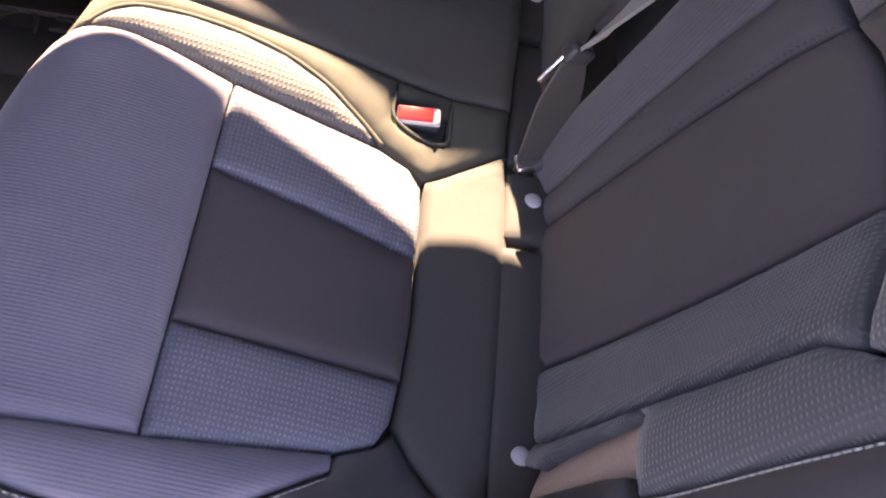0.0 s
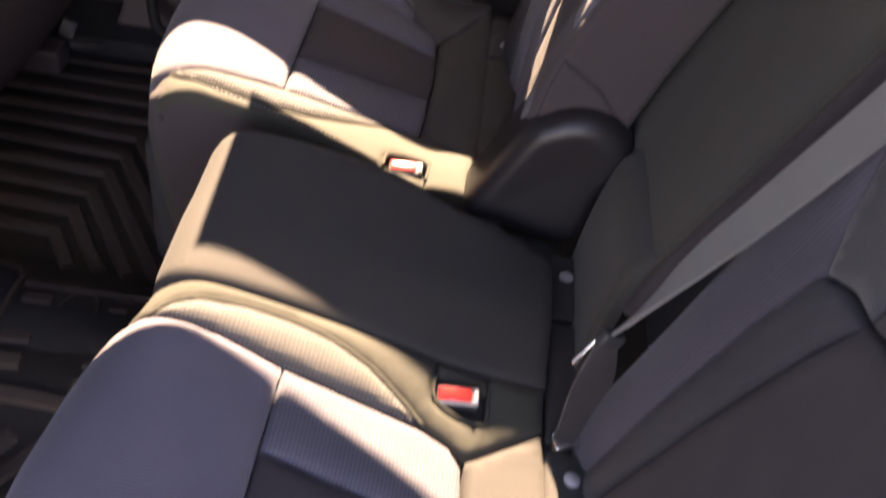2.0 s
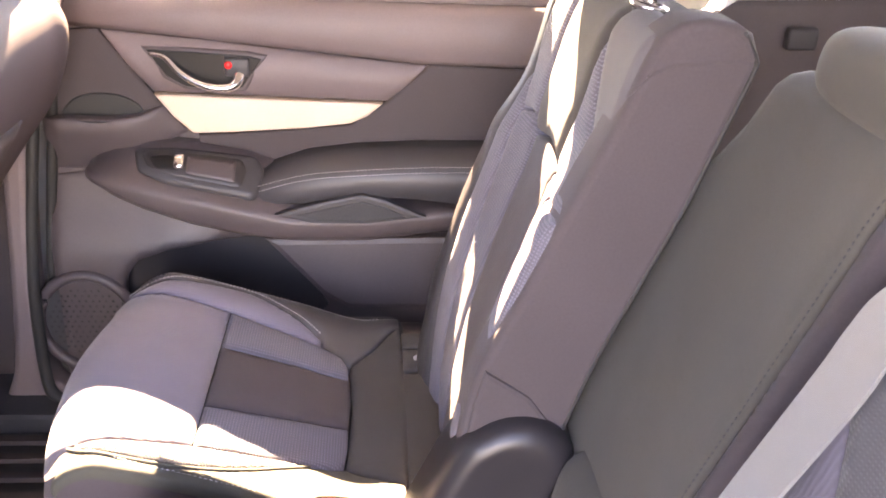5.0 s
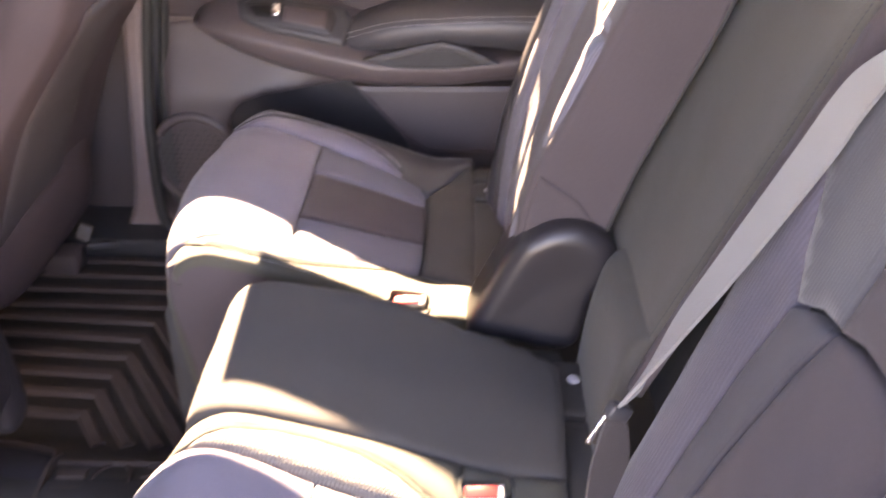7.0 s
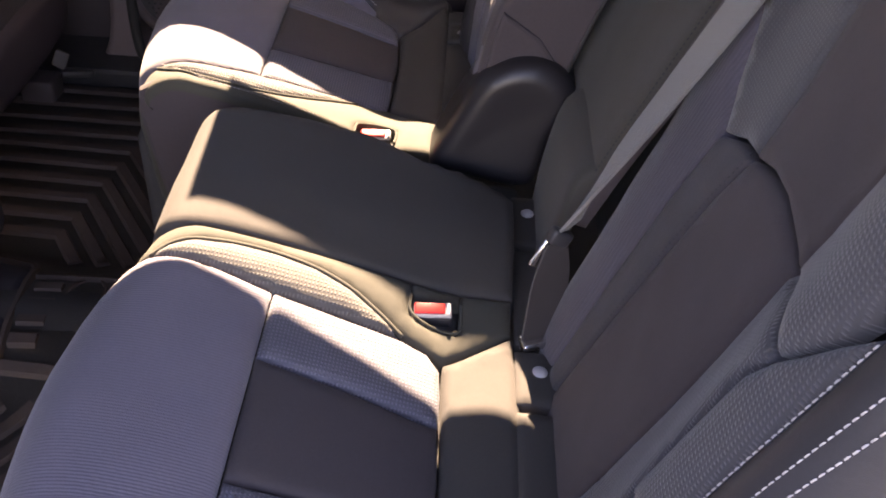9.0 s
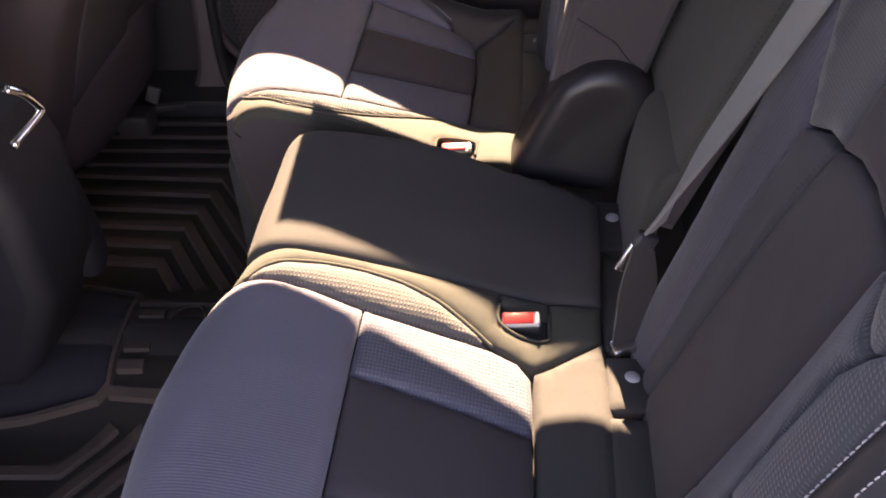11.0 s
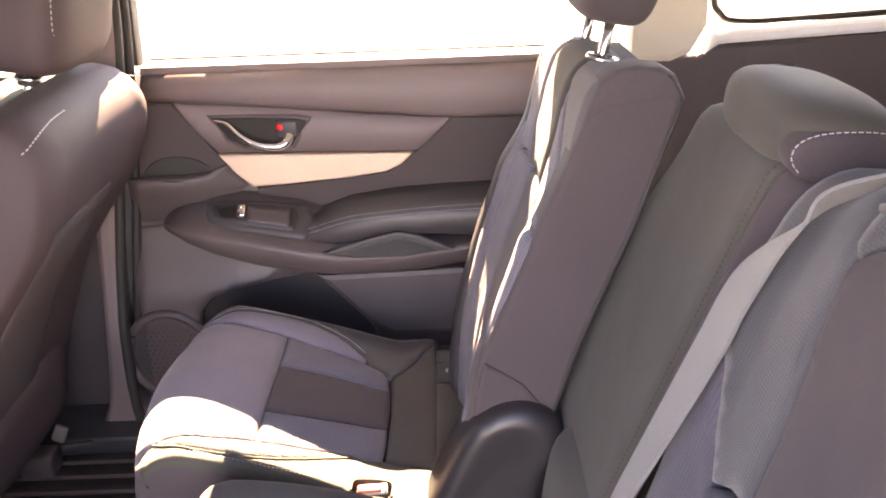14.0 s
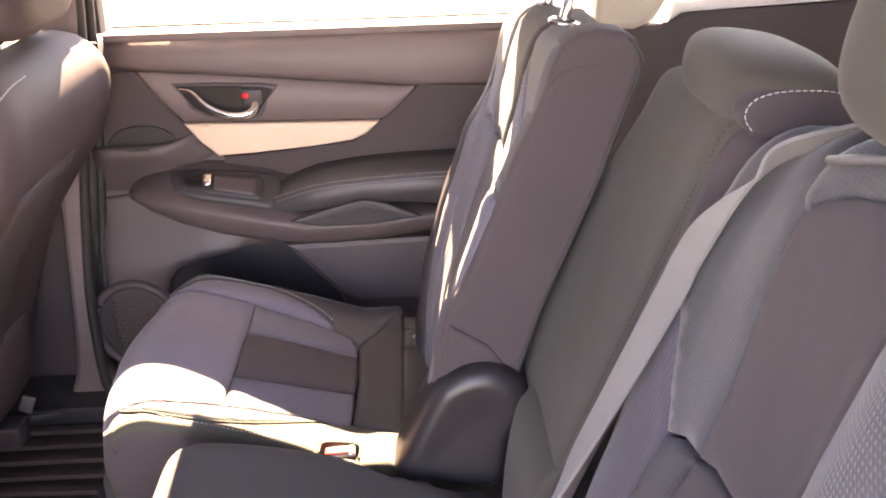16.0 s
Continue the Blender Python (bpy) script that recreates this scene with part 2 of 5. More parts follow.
class Sheet:
    """A surface swept across y from a profile in x, z; v is the length along the profile."""

    def __init__(self, profile, lift=None, mirror=None, dx=0.0):
        q = np.array(spline(profile, 160))
        self.q = q
        self.s = np.r_[0, np.cumsum(np.linalg.norm(np.diff(q, axis=0), axis=1))]
        self.lift, self.mirror, self.dx = lift, mirror, dx

    def v_at(self, axis, value):
        col = self.q[:, axis]
        for i in range(len(col) - 1):
            if (col[i] - value) * (col[i + 1] - value) <= 0 and col[i] != col[i + 1]:
                t = (value - col[i]) / (col[i + 1] - col[i])
                return self.s[i] + t * (self.s[i + 1] - self.s[i])
        return self.s[0] if abs(col[0] - value) < abs(col[-1] - value) else self.s[-1]

    def at(self, u, v):
        x, z = np.interp(v, self.s, self.q[:, 0]), np.interp(v, self.s, self.q[:, 1])
        e = 0.006
        tx = np.interp(v + e, self.s, self.q[:, 0]) - np.interp(v - e, self.s, self.q[:, 0])
        tz = np.interp(v + e, self.s, self.q[:, 1]) - np.interp(v - e, self.s, self.q[:, 1])
        d = math.hypot(tx, tz) or 1
        n = np.array([tz / d, 0, -tx / d])
        p = np.array([x, u, z])
        if self.lift:
            p = p + n * self.lift(u, v)
        return p, n

    def put(self, u, v, h):
        p, n = self.at(u, v)
        p = p + n * h
        if self.mirror is not None:
            p = np.array([p[0] + self.dx, 2 * self.mirror - p[1], p[2]])
        return p


def rounded(poly, r, n=4):
    """An outline with its corners drawn as short arcs."""
    out = []
    m = len(poly)
    for i in range(m):
        a, b, c = (np.array(poly[k % m], float) for k in (i - 1, i, i + 1))
        p = b + (a - b) * min(0.45, r / (np.linalg.norm(a - b) or 1))
        q = b + (c - b) * min(0.45, r / (np.linalg.norm(c - b) or 1))
        for k in range(n + 1):
            t = k / n
            out.append(tuple((1 - t) ** 2 * p + 2 * t * (1 - t) * b + t * t * q))
    return out


def resample(poly, step):
    out = []
    m = len(poly)
    for i in range(m):
        a, b = np.array(poly[i], float), np.array(poly[(i + 1) % m], float)
        k = max(1, int(round(np.linalg.norm(b - a) / step)))
        out += [a + (b - a) * j / k for j in range(k)]
    return out


def distance(p, poly):
    a = np.array(poly)
    b = np.roll(a, -1, axis=0)
    d = b - a
    t = np.clip(((p - a) * d).sum(1) / np.maximum((d * d).sum(1), 1e-12), 0, 1)
    return float(np.linalg.norm(a + d * t[:, None] - p, axis=1).min())


def inside(p, poly):
    c = False
    j = len(poly) - 1
    for i in range(len(poly)):
        (xi, yi), (xj, yj) = poly[i], poly[j]
        if (yi > p[1]) != (yj > p[1]) and p[0] < (xj - xi) * (p[1] - yi) / (yj - yi) + xi:
            c = not c
        j = i
    return c


def panel(name, poly, put, mat, parent, puff=0.006, edge=0.012, step=0.012, depth=0.012, label="", flip=False, crown=0.0, ripple=0.0, skirt=True):
    """An upholstered or moulded piece: an outline in (u, v), padded out from its sheet, with rounded edges that sink into the seams."""
    ring = resample(poly, step)
    pts = [Vector(p) for p in ring]
    m = len(pts)
    arr = [tuple(p) for p in ring]
    us, vs = [p[0] for p in arr], [p[1] for p in arr]
    inner = []
    ins = min(edge * 0.25, step * 0.4)
    u = min(us)
    while u < max(us):
        v = min(vs)
        while v < max(vs):
            q = np.array([u + 0.0007, v + 0.0011])
            if inside(q, arr) and distance(q, arr) > step * 0.55:
                inner.append(q)
            v += step
        u += step
    # a first row just inside the edge, for the roll of the seam
    near = []
    for i in range(m):
        a, b, c = np.array(arr[i - 1]), np.array(arr[i]), np.array(arr[(i + 1) % m])
        t = c - a
        nrm = np.array([-t[1], t[0]]) / (np.linalg.norm(t) or 1)
        for sgn in (1, -1):
            q = b + nrm * sgn * ins
            if inside(q, arr):
                near.append(q)
                break
    allp = pts + [Vector(p) for p in near] + [Vector(p) for p in inner]
    r = delaunay_2d_cdt(allp, [(i, (i + 1) % m) for i in range(m)], [list(range(m))], 1, 1e-6)
    bm = bmesh.new()
    uvl = bm.loops.layers.uv.new("UVMap")
    vv, uv = [], []
    for p in r[0]:
        q = np.array(p)
        d = distance(q, arr)
        k = min(1.0, d / edge)
        h = puff * math.sqrt(max(0.0, 1 - (1 - k) ** 2))
        if crown:
            h += crown * min(1.0, d / (edge * 5)) ** 0.7
        if ripple:
            h += ripple * (noise.noise(Vector((q[0] * 16, q[1] * 16, 0.3 + puff * 50))) + 0.5 * noise.noise(Vector((q[0] * 45, q[1] * 45, 2.0)))) * k
        vv.append(bm.verts.new(put(q[0], q[1], h)))
        uv.append(q)
    ids = {v: i for i, v in enumerate(vv)}
    for f in r[2]:
        try:
            bm.faces.new([vv[i] for i in f])
        except ValueError:
            pass
    for f in bm.faces:
        for lp in f.loops:
            lp[uvl].uv = uv[ids[lp.vert]]
    if skirt:
        rim = [e for e in bm.edges if len(e.link_faces) == 1]
        low = {}
        for e in rim:
            for v in e.verts:
                if v not in low:
                    q = uv[ids[v]]
                    low[v] = bm.verts.new(put(q[0], q[1], -depth))
        for e in rim:
            a, b = e.verts
            lp = e.link_loops[0]
            a, b = lp.vert, lp.link_loop_next.vert
            try:
                f = bm.faces.new((b, a, low[a], low[b]))
            except ValueError:
                continue
            for l2 in f.loops:
                src = l2.vert if l2.vert in ids else (a if l2.vert is low[a] else b)
                l2[uvl].uv = uv[ids[src]]
    bmesh.ops.recalc_face_normals(bm, faces=bm.faces)
    c = sum((f.normal * f.calc_area() for f in bm.faces if len(f.verts) == 3), Vector())
    p0, p1 = Vector(put(*uv[0], 0.0)), Vector(put(*uv[0], 0.05))
    if c.dot(p1 - p0) < 0:
        bmesh.ops.reverse_faces(bm, faces=bm.faces)
    return obj(name, bm, mat, parent, label)


def tube(name, line, radius, mat, parent=None, label="", sides=8, closed=False, flat=1.0):
    """A round cord along a line."""
    line = [Vector(p) for p in line]
    bm = bmesh.new()
    rings = []
    m = len(line)
    for i, p in enumerate(line):
        a = line[(i - 1) % m] if closed or i else p
        b = line[(i + 1) % m] if closed or i < m - 1 else p
        t = (b - a).normalized()
        ref = Vector((0, 0, 1)) if abs(t.z) < 0.9 else Vector((1, 0, 0))
        x = t.cross(ref).normalized()
        y = t.cross(x)
        rad = radius[i] if isinstance(radius, (list, tuple)) else radius
        rings.append([bm.verts.new(p + (x * math.cos(k * 2 * math.pi / sides) + y * flat * math.sin(k * 2 * math.pi / sides)) * rad) for k in range(sides)])
    for i in range(m if closed else m - 1):
        a, b = rings[i], rings[(i + 1) % m]
        for k in range(sides):
            bm.faces.new((a[k], a[(k + 1) % sides], b[(k + 1) % sides], b[k]))
    if not closed:
        bm.faces.new(rings[0][::-1])
        bm.faces.new(rings[-1])
    bmesh.ops.recalc_face_normals(bm, faces=bm.faces)
    return obj(name, bm, mat, parent, label)


def stitches(name, line, put, mat, parent, length=0.0042, gap=0.0024, wide=0.0011, h=0.0, label="pale sewn stitches"):
    """Separate sewn stitches along a line on a sheet, in one mesh."""
    q = np.array(line, float)
    s = np.r_[0, np.cumsum(np.linalg.norm(np.diff(q, axis=0), axis=1))]
    bm = bmesh.new()
    d = 0.0
    while d + length < s[-1]:
        a, b = (np.array([np.interp(k, s, q[:, j]) for j in range(2)]) for k in (d, d + length))
        t = (b - a) / (np.linalg.norm(b - a) or 1)
        nrm = np.array([-t[1], t[0]]) * wide
        mid = (a + b) / 2
        low = [put(*(p), h - 0.0004) for p in (a + nrm, a - nrm, b - nrm, b + nrm)]
        top = [put(*(mid + (p - mid) * 0.62), h + 0.0007) for p in (a + nrm, a - nrm, b - nrm, b + nrm)]
        lo, hi = [bm.verts.new(p) for p in low], [bm.verts.new(p) for p in top]
        bm.faces.new(hi)
        for k in range(4):
            bm.faces.new((lo[k], lo[(k + 1) % 4], hi[(k + 1) % 4], hi[k]))
        d += length + gap
    bmesh.ops.recalc_face_normals(bm, faces=bm.faces)
    return obj(name, bm, mat, parent, label)


def block(name, size, mat, parent=None, m=None, bevel=0.004, seg=2, label="", taper=None):
    """A box with rounded edges. taper: scale of its upper end in x and y."""
    bm = bmesh.new()
    bmesh.ops.create_cube(bm, size=1)
    for v in bm.verts:
        k = taper if taper and v.co.z > 0 else (1, 1)
        v.co = Vector((v.co.x * size[0] * k[0], v.co.y * size[1] * k[1], v.co.z * size[2]))
    if bevel:
        bmesh.ops.bevel(bm, geom=bm.edges[:], offset=bevel, segments=seg, affect="EDGES", profile=0.5)
    if m is not None:
        bmesh.ops.transform(bm, matrix=m, verts=bm.verts)
    return obj(name, bm, mat, parent, label)


def extrude(name, outline, axis, lo, hi, mat, parent=None, bevel=0.004, label="", seg=2):
    """An outline in the plane across the axis, made solid from lo to hi with rounded edges."""
    bm = bmesh.new()

    def at(p, k):
        return {"x": (k, p[0], p[1]), "y": (p[0], k, p[1]), "z": (p[0], p[1], k)}[axis]

    a = [bm.verts.new(at(p, lo)) for p in outline]
    b = [bm.verts.new(at(p, hi)) for p in outline]
    n = len(a)
    fa, fb = bm.faces.new(a), bm.faces.new(b[::-1])
    for i in range(n):
        bm.faces.new((a[i], b[i], b[(i + 1) % n], a[(i + 1) % n]))
    bmesh.ops.recalc_face_normals(bm, faces=bm.faces)
    if bevel:
        rim = [e for e in bm.edges if fa in e.link_faces or fb in e.link_faces]
        bmesh.ops.bevel(bm, geom=rim, offset=bevel, segments=seg, affect="EDGES", profile=0.5)
    bmesh.ops.triangulate(bm, faces=[f for f in bm.faces if len(f.verts) > 4])
    d = {"x": 0, "y": 1, "z": 2}[axis]
    bm.normal_update()
    for e in bm.edges:
        if len(e.link_faces) == 2:
            flat = [abs(f.normal[d]) > 0.999 for f in e.link_faces]
            if flat[0] != flat[1] or e.calc_face_angle() > 0.6:
                e.smooth = False
    return obj(name, bm, mat, parent, label)


def dome(name, outline, back, front, roll, mat, parent, label=""):
    """An outline in x, z made solid across y, its front edge rolled over in a wide curve and its face slightly crowned."""
    pts = [np.array(p) for p in outline]
    mid = sum(pts) / len(pts)
    bm = bmesh.new()
    rows = [[bm.verts.new((p[0], back, p[1])) for p in pts]]
    size = np.mean([np.linalg.norm(p - mid) for p in pts])
    for k in range(9):
        a = k / 8 * math.pi / 2
        f = 1 - roll / size * (1 - math.cos(a)) * 0.8
        y = front + roll * 0.75 * (1 - math.sin(a))
        rows.append([bm.verts.new((mid[0] + (p[0] - mid[0]) * f, y, mid[1] + (p[1] - mid[1]) * f)) for p in pts])
    for q in (0.75, 0.5, 0.25):
        f = (1 - roll / size * 0.8) * q
        rows.append([bm.verts.new((mid[0] + (p[0] - mid[0]) * f, front + 0.004 * (1 - q), mid[1] + (p[1] - mid[1]) * f)) for p in pts])
    for r0, r1 in zip(rows, rows[1:]):
        for k in range(len(pts)):
            bm.faces.new((r0[k], r0[(k + 1) % len(pts)], r1[(k + 1) % len(pts)], r1[k]))
    bm.faces.new(rows[0][::-1])
    bm.faces.new(rows[-1])
    bmesh.ops.recalc_face_normals(bm, faces=bm.faces)
    return obj(name, bm, mat, parent, label)


def puffed(name, size, mat, parent=None, m=None, power=3.0, seg=24, label="", shape=None):
    """A stuffed block with soft corners."""
    bm = bmesh.new()
    bmesh.ops.create_uvsphere(bm, u_segments=seg * 2, v_segments=seg, radius=1)
    for v in bm.verts:
        c = v.co.normalized()
        k = (abs(c.x) ** power + abs(c.y) ** power + abs(c.z) ** power) ** (-1 / power)
        c = c * k
        v.co = Vector((c.x * size[0] / 2, c.y * size[1] / 2, c.z * size[2] / 2))
        if shape:
            v.co = Vector(shape(v.co))
    if m is not None:
        bmesh.ops.transform(bm, matrix=m, verts=bm.verts)
    bmesh.ops.recalc_face_normals(bm, faces=bm.faces)
    return obj(name, bm, mat, parent, label)


def smooth01(t):
    t = max(0.0, min(1.0, t))
    return t * t * (3 - 2 * t)


def poly(sheet, pts, axis=0):
    """An outline of (x or z, y) pairs, as (u, v) of a sheet."""
    return [(y, sheet.v_at(axis, a)) for a, y in pts]


# ---- rear seats ----
CUSHION = [(0.03, 0.250), (-0.02, 0.258), (-0.06, 0.256), (-0.105, 0.257), (-0.19, 0.285), (-0.286, 0.314), (-0.36, 0.334), (-0.415, 0.341),
           (-0.444, 0.334), (-0.462, 0.312), (-0.470, 0.27), (-0.466, 0.20), (-0.456, 0.12), (-0.445, 0.05)]


MIDDLE = [(0.0, 0.282), (-0.03, 0.288), (-0.06, 0.294), (-0.15, 0.312), (-0.30, 0.338), (-0.37, 0.347), (-0.400, 0.345), (-0.420, 0.332), (-0.430, 0.30), (-0.426, 0.20), (-0.415, 0.06)]


def rise(x):
    """How far the middle cushion stands above the outer one."""
    m, c = np.array(MIDDLE[:7][::-1]), np.array(CUSHION[:8][::-1])
    return float(np.interp(x, m[:, 0], m[:, 1]) - np.interp(x, c[:, 0], c[:, 1]))


def cushion_lift(u, v):
    x = float(np.interp(v, near_q[0], near_q[1]))
    up = max(0.004, 0.5 * rise(x)) * smooth01((u + 0.005) / 0.105) * smooth01((x + 0.46) / 0.06) + 0.012 * smooth01((-0.27 - u) / 0.05)
    bow = 0.030 * min(1.3, abs(u + 0.128) / 0.21) ** 2 * smooth01((v - 0.42) / 0.08)
    return up - bow - 0.10 * max(0.0, (-0.345 - u) / 0.09) ** 2


plain = Sheet(CUSHION)
near_q = (plain.s, plain.q[:, 0])
PIPE = [(-0.418, 0.060), (-0.400, 0.074), (-0.376, 0.082), (-0.335, 0.087), (-0.291, 0.086), (-0.250, 0.079), (-0.211, 0.064), (-0.185, 0.048), (-0.167, 0.036), (-0.150, 0.024)]


def outer_cushion(root, sheet, r=0.0):
    """One outer seat's cushion: front pad, strips, insert, bolsters, piping and stitching."""
    put, f = sheet.put, sheet.s[-1]
    vx = lambda x: sheet.v_at(0, x)
    front = poly(sheet, [(-0.2862, 0.035), (-0.35, 0.050), (-0.418, 0.060), (-0.45, 0.058)]) + [(0.052, f - 0.16), (0.05, f - 0.06), (-0.30, f - 0.06), (-0.305, f - 0.16)] + poly(
        sheet, [(-0.45, -0.306), (-0.42, -0.304), (-0.35, -0.298), (-0.2862, -0.292)])
    panel("front_pad", front, put, KNIT, root, 0.009, 0.022, 0.012, label="grey ribbed cloth front pad", ripple=0.0012)
    panel("inner_strip", poly(sheet, [(-0.2848, 0.035), (-0.20, 0.026), (-0.15, 0.022), (-0.120, 0.014), (-0.106, -0.002), (-0.103, -0.040), (-0.104, -0.080), (-0.19, -0.066), (-0.2848, -0.0545)]),
          put, GRID, root, 0.008, 0.018, 0.010, label="pale grid-woven cloth strip", ripple=0.001)
    panel("insert", poly(sheet, [(-0.2848, -0.055), (-0.19, -0.067), (-0.104, -0.081), (-0.101, -0.14), (-0.104, -0.198), (-0.19, -0.199), (-0.2848, -0.1995)]), put, INSERT, root, 0.0065, 0.014, 0.012,
          label="plain dark brown-grey cloth insert", ripple=0.0012)
    panel("outer_strip", poly(sheet, [(-0.2848, -0.200), (-0.19, -0.200), (-0.105, -0.199), (-0.108, -0.235), (-0.118, -0.255), (-0.145, -0.268), (-0.21, -0.280), (-0.2848, -0.292)]), put, GRID, root, 0.008, 0.018,
          0.010, label="grey grid-woven cloth strip", ripple=0.001)
    panel("rear_strip", poly(sheet, [(-0.102, 0.006), (-0.028, 0.046), (-0.022, -0.02), (-0.020, -0.12), (-0.024, -0.25), (-0.030, -0.33), (-0.09, -0.26), (-0.104, -0.235), (-0.101, -0.20), (-0.098, -0.14), (-0.100, -0.06)]),
          put, CLOTH, root, 0.008, 0.016, 0.012, label="smooth dark grey rear strip", ripple=0.0015)
    panel("inner_bolster", poly(sheet, [(-0.414, 0.0585), (-0.35, 0.049), (-0.286, 0.037), (-0.20, 0.028), (-0.152, 0.0235)] + PIPE[:-1][::-1]), put, WRINKLED, root, 0.011, 0.020, 0.008,
          label="pale ribbed bolster panel", ripple=0.0015)
    panel("inner_side", [(0.060, vx(-0.45))] + poly(sheet, PIPE + [(-0.125, 0.016), (-0.104, 0.008), (-0.030, 0.047), (-0.030, 0.094 + r), (-0.088, 0.0945 + r), (-0.088, 0.047 + r), (-0.115, 0.045 + r), (-0.138, 0.051 + r), (-0.147, 0.060 + r), (-0.149, 0.0955 + r), (-0.21, 0.100 + r * 0.5), (-0.26, 0.103 + r * 0.2), (-0.36, 0.107), (-0.43, 0.105), (-0.455, 0.100)])
          + [(0.092, f - 0.16), (0.088, f - 0.04), (0.055, f - 0.04), (0.056, f - 0.16)], put, OLIVE, root, 0.006, 0.010, 0.010, label="smooth olive-grey cloth bolster side", ripple=0.001)
    panel("buckle_pocket", poly(sheet, [(-0.089, 0.078 + r), (-0.089, 0.048 + r), (-0.115, 0.046 + r), (-0.137, 0.052 + r), (-0.146, 0.061 + r), (-0.147, 0.078 + r)]), lambda u, v, h: put(u, v, h - 0.008), FABRIC_BACK, root, 0.002, 0.01, 0.01, label="dark buckle pocket")
    panel("pocket_back", poly(sheet, [(-0.089, 0.079 + r), (-0.146, 0.079 + r), (-0.148, 0.0955 + r), (-0.089, 0.0945 + r)]), put, OLIVE, root, 0.005, 0.008, 0.008, label="cloth behind the buckle")
    tube("pocket_hem", [put(y, vx(x), 0.005) for x, y in spline([(-0.087, 0.079 + r), (-0.087, 0.048 + r), (-0.115, 0.044 + r), (-0.139, 0.051 + r), (-0.148, 0.060 + r), (-0.149, 0.079 + r)], 40)], 0.0018, OLIVE, root, "corded pocket hem")
    tube("piping", [put(y, vx(x), 0.005) for x, y in spline(PIPE, 50)], 0.0024, OLIVE, root, "corded seam piping")
    if r:
        line = spline([(-0.426, 0.040), (-0.39, 0.074), (-0.34, 0.092), (-0.295, 0.097), (-0.24, 0.103), (-0.193, 0.108)], 40)
        stitches("stitching", [(y, vx(x)) for x, y in line], put, THREAD, root, 0.0044, 0.0017, 0.0005, 0.0055)
    # the outer side: a cloth wedge, then black vinyl with pale stitching
    edge = spline([(-0.440, -0.3135), (-0.427, -0.318), (-0.40, -0.330), (-0.36, -0.344), (-0.30, -0.351), (-0.26, -0.348), (-0.21, -0.325), (-0.15, -0.285)], 35)
    edge = [tuple(p) for p in edge]
    panel("outer_wedge", poly(sheet, [(-0.15, -0.272), (-0.21, -0.282), (-0.286, -0.294), (-0.36, -0.301), (-0.43, -0.308), (-0.440, -0.3100)] + edge), put, KNIT, root, 0.005, 0.010, 0.010, label="grey ribbed cloth wedge", ripple=0.001)
    outer = [(-0.105, -0.243), (-0.117, -0.2575), (-0.146, -0.2705), (-0.152, -0.284)] + [(x, y - 0.002) for x, y in edge[::-1]] + [(-0.446, -0.310), (-0.452, -0.312), (-0.455, -0.44), (-0.03, -0.44), (-0.03, -0.335), (-0.091, -0.263)]
    panel("outer_bolster", poly(sheet, outer), put, VINYL, root, 0.006, 0.012, 0.014, label="black vinyl outer bolster", ripple=0.001)
    stitches("stitching", [(y - 0.006, vx(x)) for x, y in edge], put, THREAD, root, 0.0046, 0.0012, 0.00022, 0.006)
    for off in (0.020, 0.032):
        line = spline([(-0.44, -0.335 - off), (-0.33, -0.352 - off * 0.9), (-0.2, -0.352 - off * 0.75), (-0.06, -0.345 - off * 0.6)], 30)
        stitches("stitching", [(y, vx(x)) for x, y in line], put, THREAD, root, 0.0046, 0.0012, 0.00022, 0.0065)


def snap(root, p):
    """A round snap button on its dark cloth tab."""
    bm = bmesh.new()
    bmesh.ops.create_uvsphere(bm, u_segments=20, v_segments=10, radius=1)
    for v in bm.verts:
        v.co = Vector((v.co.x * 0.0085, v.co.y * 0.0085, (v.co.z if v.co.z > 0 else v.co.z * 0.3) * 0.0042)) + Vector(p)
    return obj("snap_button", bm, SNAP, root, "round grey snap button")


def buckle(root, p, yaw, lean):
    """A red-button belt buckle sunk in its pocket, with a slot at one end."""
    m = pose(*p, 0, 0, 0) @ pose(0, 0, 0, lean[0], lean[1], yaw)
    b = block("buckle", (0.043, 0.020, 0.05), PLASTIC, root, m @ pose(0, 0, -0.0275), 0.004, 3, "black belt buckle")
    block("buckle_rim", (0.0415, 0.0190, 0.004), SNAP, b, m @ pose(0, 0, -0.0018), 0.0018, 2, "pale buckle rim")
    block("release_button", (0.034, 0.0145, 0.005), RED, b, m @ pose(-0.003, 0.0008, -0.0006), 0.0018, 2, "red release button")
    block("buckle_slot", (0.0045, 0.015, 0.004), WHITE, b, m @ pose(0.0178, 0.0005, 0.0), 0.0012, 1, "white latch slot lip")
    return b


BACK = [(0.30, 0.846), (0.255, 0.852), (0.225, 0.846), (0.204, 0.828), (0.190, 0.80), (0.168, 0.746), (0.138, 0.65), (0.107, 0.55), (0.076, 0.45), (0.045, 0.35), (0.02, 0.27), (0.004, 0.22)]


def near_back_lift(u, v):
    return 0.050 * smooth01((-0.195 - u) / 0.125) - 0.16 * max(0.0, (-0.375 - u) / 0.09) ** 2 + 0.010 * smooth01((u - 0.0) / 0.04) - 0.06 * max(0.0, (u - 0.062 - 0.008 * smooth01((0.36 - v) / 0.20)) / 0.036) ** 2


